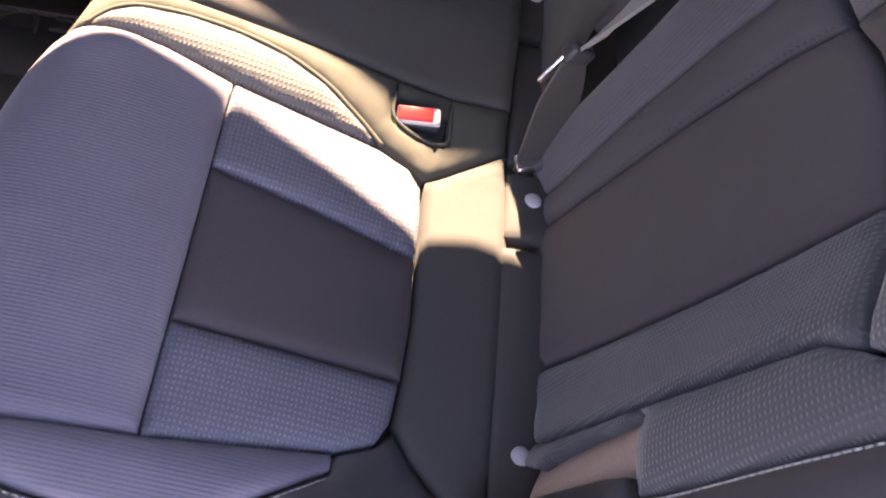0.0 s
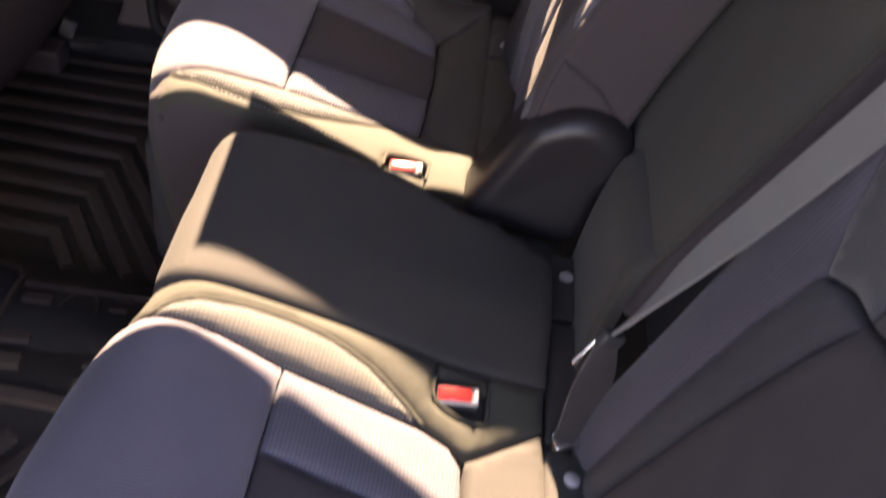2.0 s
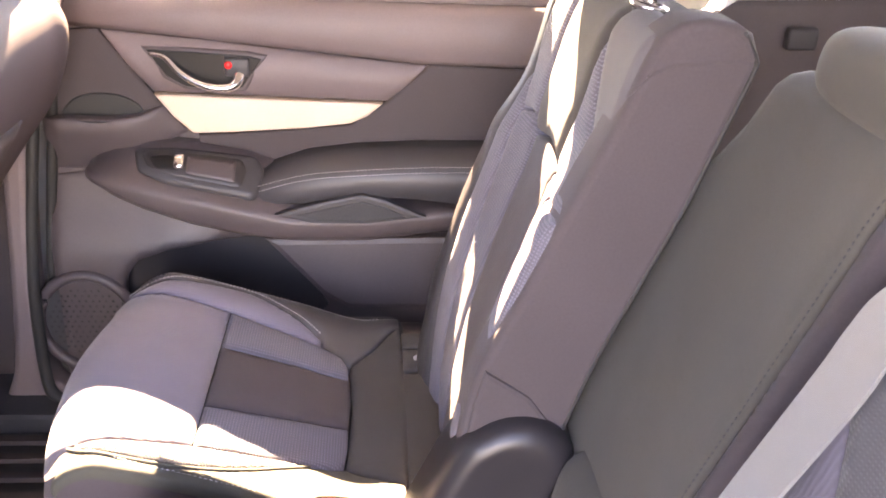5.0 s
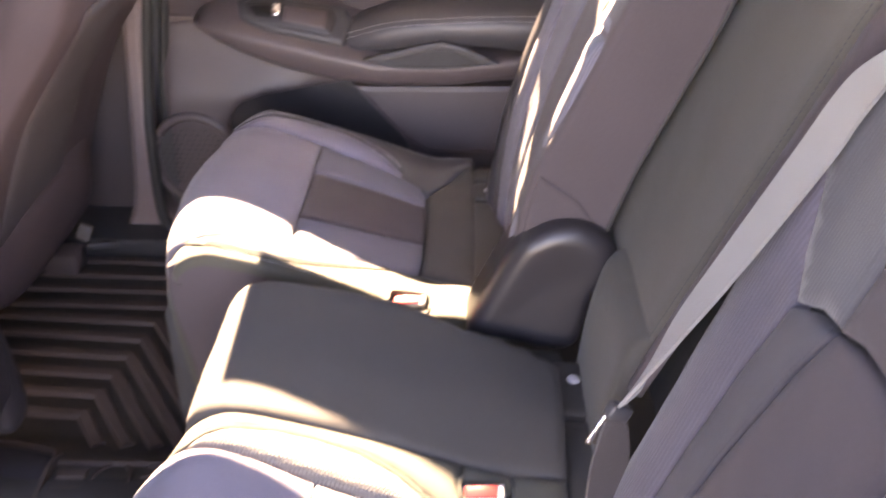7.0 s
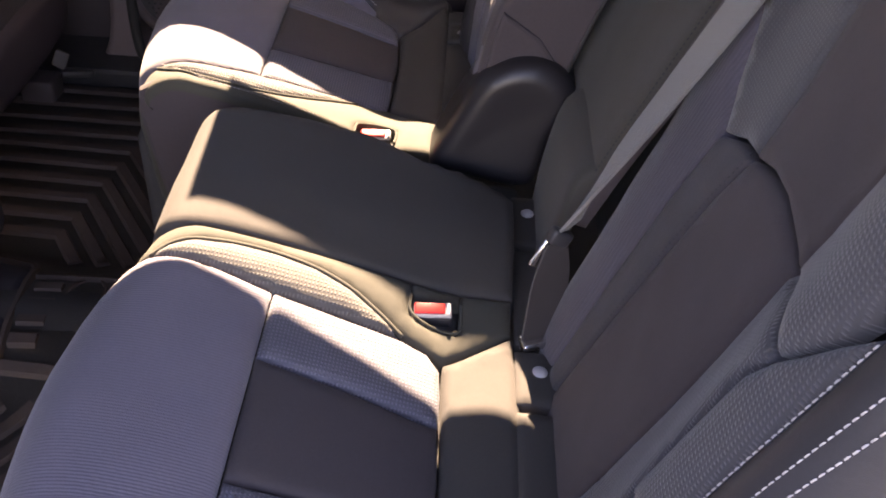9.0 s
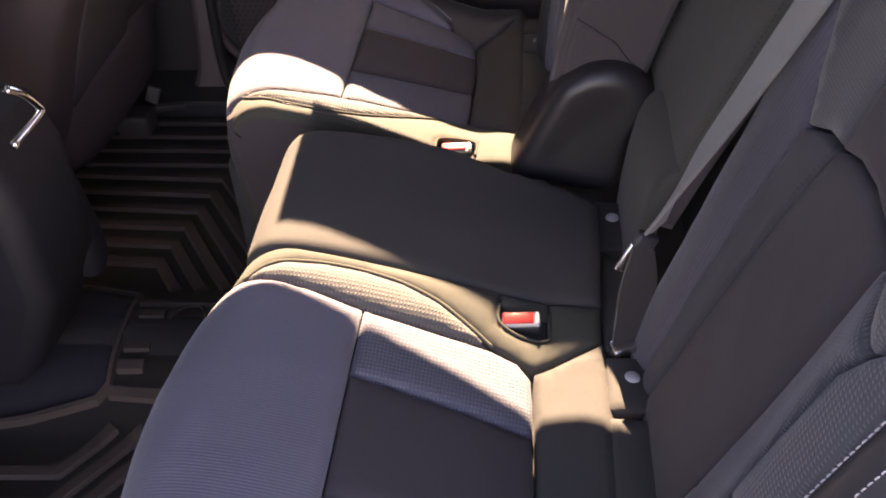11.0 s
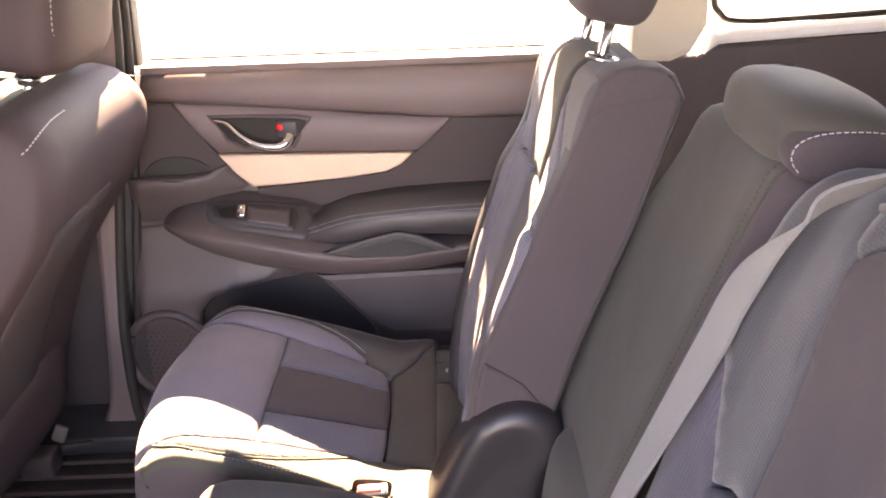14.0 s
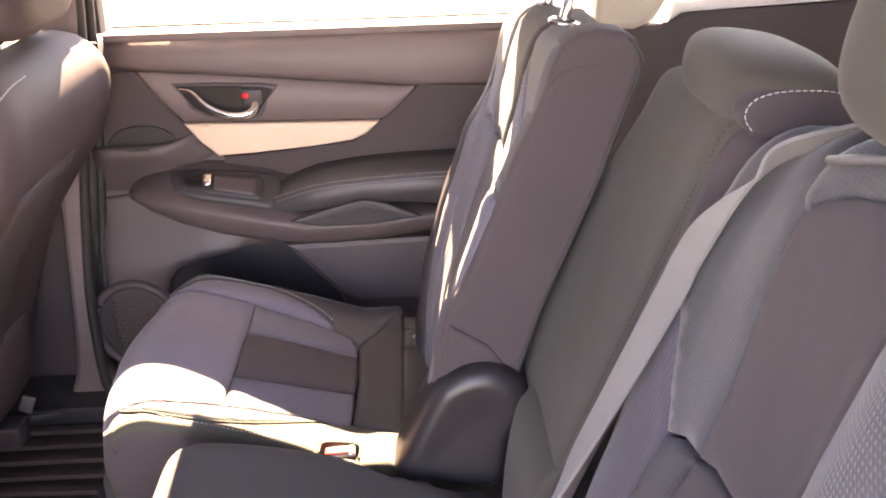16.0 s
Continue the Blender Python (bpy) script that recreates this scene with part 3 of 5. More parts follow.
def far_back_lift(u, v):
    w = abs(u + 0.053)
    z = float(np.interp(v, far_plain.s, far_plain.q[:, 1]))
    fade = 1 - (0.80 if u < -0.053 else 1.25) * smooth01((z - 0.63) / 0.10)
    return (0.026 - 0.010 * smooth01((z - 0.62) / 0.1)) * fade * smooth01((w - 0.06) / 0.12) - 0.05 * max(0.0, (w - 0.188) / 0.03) ** 2


FAR_BACK = [(0.225, 0.836), (0.200, 0.842), (0.180, 0.839), (0.166, 0.824), (0.155, 0.79), (0.146, 0.75), (0.131, 0.69), (0.116, 0.63), (0.088, 0.55), (0.072, 0.50), (0.045, 0.40), (0.030, 0.30), (0.022, 0.22)]
far_plain = Sheet(FAR_BACK)


def back_panels(root, sheet, inner, shift=0.0, opening=False, slim=False):
    """The front of one outer backrest: crossing seams between plain and woven pieces. inner: y of the inner edge."""
    put = sheet.put
    P = lambda pts: [(y, sheet.v_at(1, z)) for z, y in pts]
    k = shift
    top = 0.849
    panel("lower_insert", P([(0.24, -0.022), (0.35, -0.034), (0.45, -0.046), (0.55, -0.064), (0.597 + k, -0.078), (0.606 + k, -0.11), (0.608 + k, -0.15), (0.597 + k, -0.211), (0.55, -0.207), (0.47, -0.198), (0.35, -0.182), (0.24, -0.164)]),
          put, INSERT, root, 0.007, 0.016, 0.013, label="plain dark lower back insert", ripple=0.0015)
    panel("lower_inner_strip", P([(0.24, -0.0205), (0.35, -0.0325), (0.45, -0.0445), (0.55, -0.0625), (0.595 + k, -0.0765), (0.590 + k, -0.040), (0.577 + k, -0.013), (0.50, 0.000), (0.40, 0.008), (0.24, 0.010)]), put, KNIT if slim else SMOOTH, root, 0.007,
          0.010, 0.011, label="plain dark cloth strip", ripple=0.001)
    if not slim:
        stitches("stitching", [(y + 0.0015, sheet.v_at(1, z)) for z, y in ((0.60 + k, -0.077), (0.55, -0.062), (0.45, -0.044), (0.35, -0.032), (0.26, -0.022))], put, DARK_THREAD, root, 0.0022, 0.0038, 0.0004, 0.0052, "small dark sewn stitches")
    if not slim:
        panel("inner_band", P([(0.25, 0.012), (0.40, 0.010), (0.50, 0.002), (0.577 + k, -0.012), (0.61 + k, 0.011), (0.66, 0.0300), (0.71, 0.0635), (0.75, inner), (0.60, inner), (0.40, inner - 0.012), (0.25, inner - 0.03)]), put, SHADED_BAND, root, 0.005, 0.006,
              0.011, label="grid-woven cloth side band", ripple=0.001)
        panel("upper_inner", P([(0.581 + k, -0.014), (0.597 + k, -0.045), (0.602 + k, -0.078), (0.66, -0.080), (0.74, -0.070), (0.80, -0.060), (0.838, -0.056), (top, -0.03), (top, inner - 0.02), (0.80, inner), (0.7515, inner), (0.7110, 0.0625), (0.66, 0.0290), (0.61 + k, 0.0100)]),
              put, SHADED_SOFTGRID, root, 0.005, 0.006, 0.012, label="grid-woven upper side piece", ripple=0.001)
    else:
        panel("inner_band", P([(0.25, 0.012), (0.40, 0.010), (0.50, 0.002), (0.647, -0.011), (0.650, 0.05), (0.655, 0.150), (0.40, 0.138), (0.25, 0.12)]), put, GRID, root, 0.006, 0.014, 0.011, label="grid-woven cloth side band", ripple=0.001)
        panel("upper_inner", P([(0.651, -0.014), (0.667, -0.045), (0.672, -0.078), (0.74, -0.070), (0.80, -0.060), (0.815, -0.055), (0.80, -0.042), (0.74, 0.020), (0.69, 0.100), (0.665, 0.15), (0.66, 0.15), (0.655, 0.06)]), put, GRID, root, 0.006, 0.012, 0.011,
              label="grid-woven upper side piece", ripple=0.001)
        panel("shoulder_piece", P([(0.818, -0.052), (0.804, -0.038), (0.744, 0.024), (0.695, 0.104), (0.672, 0.150), (0.80, 0.155), (0.841, 0.13), (0.841, -0.045)]), put, LIT_SHOULDER, root, 0.006, 0.012, 0.012, label="smooth grey shoulder piece paled for sky light")
    foot = [(0.601 + k, -0.080), (0.611 + k, -0.11), (0.613 + k, -0.15), (0.602 + k, -0.212), (0.64 + k * 0.5, -0.226), (0.70, -0.238), (0.76, -0.238)]
    # Far insert gets another cloth, its colour standing in for sunlight.
    if slim:
        panel("upper_insert", P(foot + [(0.81, -0.228), (0.840, -0.205), (0.846, -0.15), (0.846, -0.09), (0.836, -0.058), (0.80, -0.062), (0.74, -0.072), (0.66, -0.082)]), put, CLOTH, root, 0.007, 0.012, 0.013, label="smooth upper insert with its sunlit tone", ripple=0.0015)
    else:
        crest = [(0.812, -0.205), (0.826, -0.172), (0.831, -0.141), (0.823, -0.106), (0.808, -0.076), (0.795, -0.063)]
        panel("upper_insert", P(foot + [(0.790, -0.230)] + crest + [(0.78, -0.062), (0.74, -0.072), (0.66, -0.082)]), put, INSERT, root, 0.007, 0.012, 0.013, label="plain dark upper insert", ripple=0.0015)
        panel("upper_border", P([(z + 0.002, y) for z, y in [(0.790, -0.231)] + crest] + [(0.806, -0.054), (0.836, -0.058), (0.846, -0.09), (0.846, -0.15), (0.840, -0.205), (0.812, -0.2285)]), put, SHADED_SOFTGRID, root, 0.007, 0.010, 0.010, label="woven border over the upper insert", ripple=0.001)
    panel("lower_outer_strip", P([(0.245, -0.168), (0.35, -0.184), (0.47, -0.200), (0.55, -0.209), (0.598 + k, -0.2135), (0.606 + k, -0.25), (0.607 + k, -0.285), (0.603 + k, -0.311), (0.58, -0.298), (0.50, -0.285), (0.386, -0.267), (0.312, -0.255), (0.278, -0.244), (0.262, -0.225), (0.250, -0.195)]), put, SHADED_GRID if not slim else GRID, root,
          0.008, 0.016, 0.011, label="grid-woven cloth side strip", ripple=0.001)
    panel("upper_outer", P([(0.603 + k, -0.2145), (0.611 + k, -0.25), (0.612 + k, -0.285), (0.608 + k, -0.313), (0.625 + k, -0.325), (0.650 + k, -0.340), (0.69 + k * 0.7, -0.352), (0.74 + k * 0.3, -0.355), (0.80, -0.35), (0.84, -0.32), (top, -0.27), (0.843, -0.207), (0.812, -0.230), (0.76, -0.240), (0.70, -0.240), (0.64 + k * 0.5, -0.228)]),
          put, SHADED_GRID if not slim else GRID, root, 0.008, 0.016, 0.012, label="grid-woven upper side piece", ripple=0.001)
    low = 0.445 if opening else 0.25
    seam = [tuple(p) for p in spline([(0.672 + k * 0.5, -0.362), (0.625, -0.357), (0.56, -0.350), (0.48, -0.343)] + ([] if opening else [(0.38, -0.325), (0.25, -0.295)]) + ([(low, -0.338)] if opening else []), 30)]
    rim = [(low, -0.325), (low, -0.288), (0.43, -0.276)] if opening else [(0.25, -0.242), (0.312, -0.257)]
    panel("bolster_face", P(rim + [(0.386 if not opening else 0.44, -0.269 if not opening else -0.2765), (0.50, -0.287), (0.58, -0.300), (0.603 + k, -0.313), (0.622 + k, -0.327), (0.648 + k, -0.344)] + seam), put, SHADED_GRID if not slim else GRID, root, 0.007, 0.014, 0.011,
          label="grid-woven bolster face", ripple=0.001)
    panel("bolster_side", P([(z, y - 0.002) for z, y in seam[::-1]] + [(0.72, -0.364), (0.78, -0.364), (0.82, -0.365), (0.80, -0.44), (0.60, -0.445), (low, -0.44)]), put, VINYL, root, 0.006, 0.012, 0.013, label="black vinyl bolster side", ripple=0.001)
    if not slim:
        stitches("stitching", [(y - 0.005, sheet.v_at(1, z)) for z, y in seam], put, THREAD, root, 0.0046, 0.0012, 0.00022, 0.006)
        for off in (0.028, 0.038):
            stitches("stitching", [(y - off, sheet.v_at(1, z)) for z, y in seam], put, THREAD, root, 0.0046, 0.0012, 0.00022, 0.0065)


def headrest(root, at, size, mat, lean=17, label="grey cloth headrest", posts=True, stitch=True, power=4.5, drop=0.044):
    m = pose(*at, 0, lean, 0)
    h = puffed("headrest", size, mat, root, m, power, 36, label)
    if posts:
        for dy in (-0.07, 0.07):
            tube("headrest_post", [m @ Vector((0, dy, -size[2] * 0.3)), m @ Vector((0, dy, -size[2] * 0.5 - 0.12))], 0.0065, CHROME, h, "chrome headrest post", 14)
            ring_at = [m @ Vector((0.016 * math.cos(a), dy + 0.016 * math.sin(a), -size[2] * 0.5 - drop)) for a in np.linspace(0, 2 * math.pi, 25)[:-1]]
            tube("post_collar", ring_at, 0.0042, CHROME, h, "chrome post collar", 8, True)
            tube("collar_insert", [m @ Vector((0, dy, -size[2] * 0.5 - drop - 0.010)), m @ Vector((0, dy, -size[2] * 0.5 - drop + 0.001))], 0.0155, PLASTIC, h, "black collar insert", 18)
    if stitch:
        for sgn in (-1, 1):
            line = []
            for i in range(28):
                a = -0.4 + i / 27 * (math.pi * 0.9)
                line.append((0.0 + size[0] * 0.40 * math.cos(a), size[2] * 0.36 * math.sin(a)))
            stitches("stitching", line, lambda a, b, hh: np.array(m @ Vector((a, sgn * (size[1] / 2 * (1 - 0.06) + hh), b))), THREAD, h, 0.0044, 0.0018, 0.0005, 0.004)
    return h


# the wide part: near outer seat and middle seat
wide_seat = tagged(group_root("rear_bench_seat", (-0.2, 0.05, 0.03)), "grey cloth rear bench seat with ribbed and plain panels", "car seat")
wide_seat.matrix_world = Matrix()
near_sheet = Sheet(CUSHION, cushion_lift)
outer_cushion(wide_seat, near_sheet)
block("cushion_base", (0.44, 0.50, 0.17), FABRIC_BACK, wide_seat, pose(-0.235, -0.165, 0.145), 0.02, 2, "dark cushion underside")
flat_mid = Sheet(MIDDLE)


def middle_lift(u, v):
    x = float(np.interp(v, flat_mid.s, flat_mid.q[:, 0]))
    return -0.5 * max(0.0, rise(x)) * (1 - smooth01((u - 0.085) / 0.11)) - 0.015 * max(0.0, (u - 0.32) / 0.05) ** 2


mid_sheet = Sheet(MIDDLE, middle_lift)
fm = mid_sheet.s[-1]
panel("middle_cushion", poly(mid_sheet, [(-0.026, 0.0955), (-0.15, 0.0975), (-0.26, 0.1045), (-0.36, 0.1085), (-0.40, 0.1075)]) + [(0.098, fm - 0.14), (0.094, fm - 0.03), (0.345, fm - 0.03), (0.348, fm - 0.14)]
      + poly(mid_sheet, [(-0.40, 0.352), (-0.30, 0.352), (-0.22, 0.342), (-0.17, 0.318), (-0.140, 0.304), (-0.125, 0.305), (-0.112, 0.299), (-0.095, 0.301), (-0.082, 0.292), (-0.066, 0.291), (-0.054, 0.281), (-0.042, 0.277), (-0.026, 0.262)]), mid_sheet.put, CLOTH, wide_seat, 0.006, 0.008, 0.013, label="smooth dark grey middle cushion", ripple=0.001)
block("hinge_flap", (0.050, 0.045, 0.020), OLIVE, wide_seat, pose(-0.118, 0.335, 0.272, -14, 6, 20), 0.006, 2, "folded grey cloth flap by the hinge")
block("middle_base", (0.40, 0.25, 0.22), FABRIC_BACK, wide_seat, pose(-0.21, 0.22, 0.155), 0.02, 2, "dark cushion underside")
crease = [(0.03, 0.255), (0.0, 0.262), (-0.03, 0.262)]
crease_sheet = Sheet(crease)
for name, a, b in (("rear_flap", -0.33, -0.055), ("rear_flap", -0.045, 0.030), ("rear_flap", 0.04, 0.20), ("rear_flap", 0.21, 0.31)):
    panel(name, poly(crease_sheet, [(0.026, a), (0.026, b), (-0.026, b), (-0.026, a)]), crease_sheet.put, CLOTH, wide_seat, 0.004, 0.008, 0.011, label="dark cloth flap in the seat crease")
for p in ((0.0, 0.0, 0.265), (-0.002, -0.25, 0.265), (-0.006, 0.272, 0.267)):
    snap(wide_seat, p)
buckle(wide_seat, (-0.117, 0.0625, 0.2865), 4, (14, 0, 0))


class Shouldered(Sheet):
    """The near backrest's sheet, its top falling away towards the middle seat."""

    def put(self, u, v, h):
        p = Sheet.put(self, u, v, h)
        p[2] -= 0.044 * smooth01((u + 0.06) / 0.11) * smooth01((p[2] - 0.68) / 0.15)
        return p


near_back = Shouldered(BACK, near_back_lift)
back_panels(wide_seat, near_back, 0.098, 0.0, True)
body = [(0.022, 0.24), (0.20, 0.80), (0.24, 0.838), (0.29, 0.835), (0.32, 0.79), (0.15, 0.22)]
extrude("back_shell", body, "y", -0.40, 0.0, FABRIC_BACK, wide_seat, 0.012, "dark backrest shell")
mid_back = Sheet([(0.262, 0.785), (0.240, 0.806), (0.215, 0.809), (0.197, 0.800), (0.186, 0.775), (0.166, 0.72), (0.130, 0.63), (0.092, 0.53), (0.056, 0.43), (0.036, 0.37), (0.024, 0.33)],
                 lambda u, v: -0.04 * max(0.0, (0.128 - u) / 0.04) ** 2)
MB = lambda pts: [(y, mid_back.v_at(1, z)) for z, y in pts]
extrude("back_shell", [(0.022, 0.24), (0.19, 0.76), (0.24, 0.785), (0.28, 0.78), (0.15, 0.22)], "y", 0.001, 0.075, FABRIC_BACK, wide_seat, 0.01, "dark backrest shell")
SEAM = [(0.790, 0.120), (0.775, 0.130), (0.75, 0.134), (0.70, 0.134), (0.65, 0.134), (0.60, 0.135), (0.55, 0.137), (0.50, 0.140), (0.45, 0.144), (0.36, 0.150)]
panel("middle_back", [(0.335, 0.004), (0.122, 0.004)] + MB(SEAM + [(0.345, 0.20), (0.345, 0.43), (0.60, 0.43), (0.70, 0.41), (0.76, 0.375), (0.795, 0.350)]), mid_back.put, LIT_CLOTH, wide_seat, 0.008, 0.014, 0.013, label="smooth grey middle backrest", ripple=0.001)
panel("middle_back_edge", [(0.119, 0.006), (0.100, 0.012)] + MB([(0.785, 0.092), (0.70, 0.102), (0.60, 0.109), (0.50, 0.119), (0.40, 0.129), (0.36, 0.135)] + [(z, y - 0.0025) for z, y in SEAM[::-1]]), mid_back.put, INSERT, wide_seat,
      0.007, 0.012, 0.011, label="dark sewn backrest edge")
stitches("stitching", MB([(z, y + 0.004) for z, y in SEAM]), mid_back.put, DARK_THREAD, wide_seat, 0.0034, 0.0026, 0.0004, 0.0068, "dark sewn stitches")
extrude("middle_shell", [(0.07, 0.31), (0.205, 0.765), (0.24, 0.785), (0.27, 0.76), (0.15, 0.28)], "y", 0.09, 0.345, FABRIC_BACK, wide_seat, 0.01, "dark backrest shell")
low_back = Sheet([(0.075, 0.422), (0.048, 0.420), (0.030, 0.402), (0.020, 0.36), (0.013, 0.31), (0.010, 0.27), (0.008, 0.24)])
panel("lower_middle_back", [(0.15, 0.002), (0.33, 0.002), (0.33, low_back.s[-1]), (0.13, low_back.s[-1])], low_back.put, LIT_CLOTH, wide_seat, 0.006, 0.012, 0.012, label="smooth grey lower back pad")
headrest(wide_seat, (0.247, 0.216, 0.828), (0.114, 0.252, 0.080), LIT_CLOTH, 8, "low grey cloth middle headrest", posts=False, stitch=False, power=3.0)
end = [(0.200, 0.810), (0.192, 0.820), (0.191, 0.830), (0.197, 0.839), (0.208, 0.8445), (0.228, 0.8475), (0.26, 0.846), (0.29, 0.840), (0.297, 0.81), (0.26, 0.800), (0.215, 0.803)]
extrude("headrest_end", [tuple(p) for p in spline(end, 44, True)], "y", 0.090, 0.125, INSERT, wide_seat, 0.008, "brown-grey sewn headrest end", 4)
headrest(wide_seat, (0.275, -0.148, 0.955), (0.13, 0.25, 0.22), LIT_CLOTH, 14, "grey cloth headrest")
arc = spline([(0.2005, 0.813), (0.194, 0.822), (0.1935, 0.831), (0.199, 0.839), (0.210, 0.844), (0.228, 0.8465), (0.26, 0.8455), (0.285, 0.841)], 30)
stitches("stitching", arc, lambda a, b, h: np.array([a, 0.0925 - h, b]), THREAD, wide_seat, 0.0044, 0.0017, 0.00045, 0.001)
# an opening by the outer recliner with the frame behind it
low = near_back.put
B = lambda pts: [(y, near_back.v_at(1, z)) for z, y in pts]
panel("bolster_tongue", B([(0.435, -0.276), (0.386, -0.269), (0.312, -0.257), (0.288, -0.249), (0.284, -0.258), (0.290, -0.270), (0.322, -0.284), (0.344, -0.279), (0.386, -0.278), (0.420, -0.283)]), low, SHADED_GRID, wide_seat, 0.006, 0.01, 0.008, label="cloth beside the recliner opening")
panel("recliner_foam", B([(0.292, -0.262), (0.45, -0.275), (0.46, -0.335), (0.30, -0.325)]), lambda u, v, h: low(u, v, h - 0.016), FOAM, wide_seat, 0.010, 0.03, 0.012, label="beige foam inside the recliner opening", ripple=0.005)
panel("recliner_cover", B([(0.235, -0.290), (0.256, -0.299), (0.344, -0.312), (0.418, -0.321), (0.440, -0.326), (0.443, -0.35), (0.440, -0.42), (0.235, -0.42)]), lambda u, v, h: low(u, v, h + 0.004), PLASTIC, wide_seat, 0.008, 0.012, 0.012, label="grey plastic recliner cover")

# the single part on the far side, set further forward
single_seat = tagged(group_root("rear_single_seat"), "grey cloth rear single seat set forward in sunlight", "car seat")
MIR = 0.256
far_sheet = Sheet(CUSHION, cushion_lift, MIR, -0.10)
outer_cushion(single_seat, far_sheet, 0.043)
block("cushion_base", (0.44, 0.52, 0.22), FABRIC_BACK, single_seat, pose(-0.34, 0.685, 0.135), 0.02, 2, "dark cushion underside")
# plain cloth closing the inner side of the cushion
side = [(-0.535, 0.24), (-0.541, 0.29), (-0.536, 0.322), (-0.51, 0.338), (-0.46, 0.334), (-0.386, 0.31), (-0.29, 0.28), (-0.205, 0.255), (-0.13, 0.25), (-0.12, 0.16), (-0.2, 0.05), (-0.505, 0.04)]
extrude("cushion_side", side, "y", 0.412, 0.432, INSERT, single_seat, 0.008, "dark cloth cushion side")
far_crease = Sheet(crease, None, MIR, -0.10)
for a, b in ((-0.33, -0.285), (-0.28, -0.22), (-0.21, 0.07)):
    panel("rear_flap", poly(far_crease, [(0.026, a), (0.026, b), (-0.026, b), (-0.026, a)]), far_crease.put, CLOTH, single_seat, 0.004, 0.008, 0.011, label="dark cloth flap in the seat crease")
snap(single_seat, (-0.102, 0.762, 0.266))
buckle(single_seat, (-0.213, 0.404, 0.286), 4, (8, 0, 0))
class Narrowed(Sheet):
    """The same sheet with its pieces drawn in about the middle of the single backrest."""

    def put(self, u, v, h):
        return Sheet.put(self, float(np.interp(u, [-0.46, -0.36, -0.235, -0.08, 0.16], [-0.262, -0.215, -0.128, 0.025, 0.154])), v, h)


far_back = Narrowed(FAR_BACK, far_back_lift, MIR, -0.100)
back_panels(single_seat, far_back, 0.150, 0.07, slim=True)
flank = [(-0.088, 0.37), (-0.077, 0.45), (-0.063, 0.505), (-0.027, 0.583), (0.010, 0.675), (0.022, 0.705), (0.038, 0.74), (0.056, 0.782), (0.066, 0.812), (0.079, 0.838), (0.096, 0.851), (0.118, 0.855), (0.145, 0.851), (0.160, 0.842), (0.171, 0.817), (0.125, 0.672), (0.096, 0.60), (0.06, 0.51), (0.03, 0.415), (0.0, 0.35)]
extrude("back_flank", flank, "y", 0.358, 0.415, INSERT, single_seat, 0.010, "plain brown-grey backrest side", 4)
border = [(0.055, 0.783), (0.065, 0.813), (0.078, 0.840), (0.096, 0.853), (0.118, 0.857), (0.146, 0.853), (0.161, 0.844), (0.173, 0.817), (0.141, 0.812), (0.093, 0.808), (0.073, 0.799)]
extrude("flank_border", border, "y", 0.3570, 0.417, INSERT, single_seat, 0.0095, "sewn cap over the backrest side", 4)
extrude("top_cap", [(0.080, 0.79), (0.080, 0.825), (0.092, 0.838), (0.118, 0.842), (0.145, 0.840), (0.158, 0.828), (0.150, 0.79)], "y", 0.40, 0.752, CLOTH, single_seat, 0.006, "grey cloth over the backrest top", 3)
extrude("back_core", [(-0.06, 0.30), (-0.03, 0.45), (0.03, 0.62), (0.070, 0.77), (0.090, 0.81), (0.15, 0.815), (0.160, 0.81), (0.06, 0.51), (0.0, 0.30)], "y", 0.400, 0.745, FABRIC_BACK, single_seat, 0.010, "dark backrest shell", 3)
extrude("flank_piece", [(-0.080, 0.375), (-0.068, 0.46), (-0.058, 0.50), (-0.01, 0.468), (0.022, 0.425), (0.0, 0.36)], "y", 0.354, 0.372, INSERT, single_seat, 0.005, "sewn lower backrest side piece", 2)
tube("rear_piping", spline([(0.152, 0.3600, 0.846), (0.166, 0.3600, 0.822), (0.165, 0.3600, 0.806), (0.144, 0.3600, 0.743), (0.120, 0.3600, 0.672), (0.091, 0.3600, 0.60), (0.055, 0.3600, 0.51), (0.025, 0.3600, 0.415)], 40), 0.0026, RUBBER, single_seat, "dark corded rear seam")
headrest(single_seat, (0.128, 0.545, 0.990), (0.098, 0.25, 0.215), INSERT, 12, "grey cloth headrest", drop=0.040)
hinge = [(-0.137, 0.282), (-0.113, 0.348), (-0.081, 0.413), (-0.060, 0.432), (-0.035, 0.444), (-0.005, 0.445), (0.022, 0.432), (0.040, 0.410), (0.040, 0.385), (0.018, 0.340), (0.004, 0.269), (-0.034, 0.258), (-0.096, 0.272)]
dome("hinge_cover", [tuple(p) for p in spline(hinge, 65, True)], 0.408, 0.328, 0.034, BLACKP, single_seat, "black plastic hinge cover")

# seat belt
# Brown lap strap, with the shade by the crease darkening its colour.
SHADED_WEB = material("shaded_brown_webbing", (0.034, 0.026, 0.026), 0.65, sheen=0.2, bump=0.6, vary=0.06, weave=("grid", 0.0022, 0.0004, 0.22))
belt = tagged(group_root("seat_belt"), "grey seat belt webbing across the rear backrest", "seat belt")


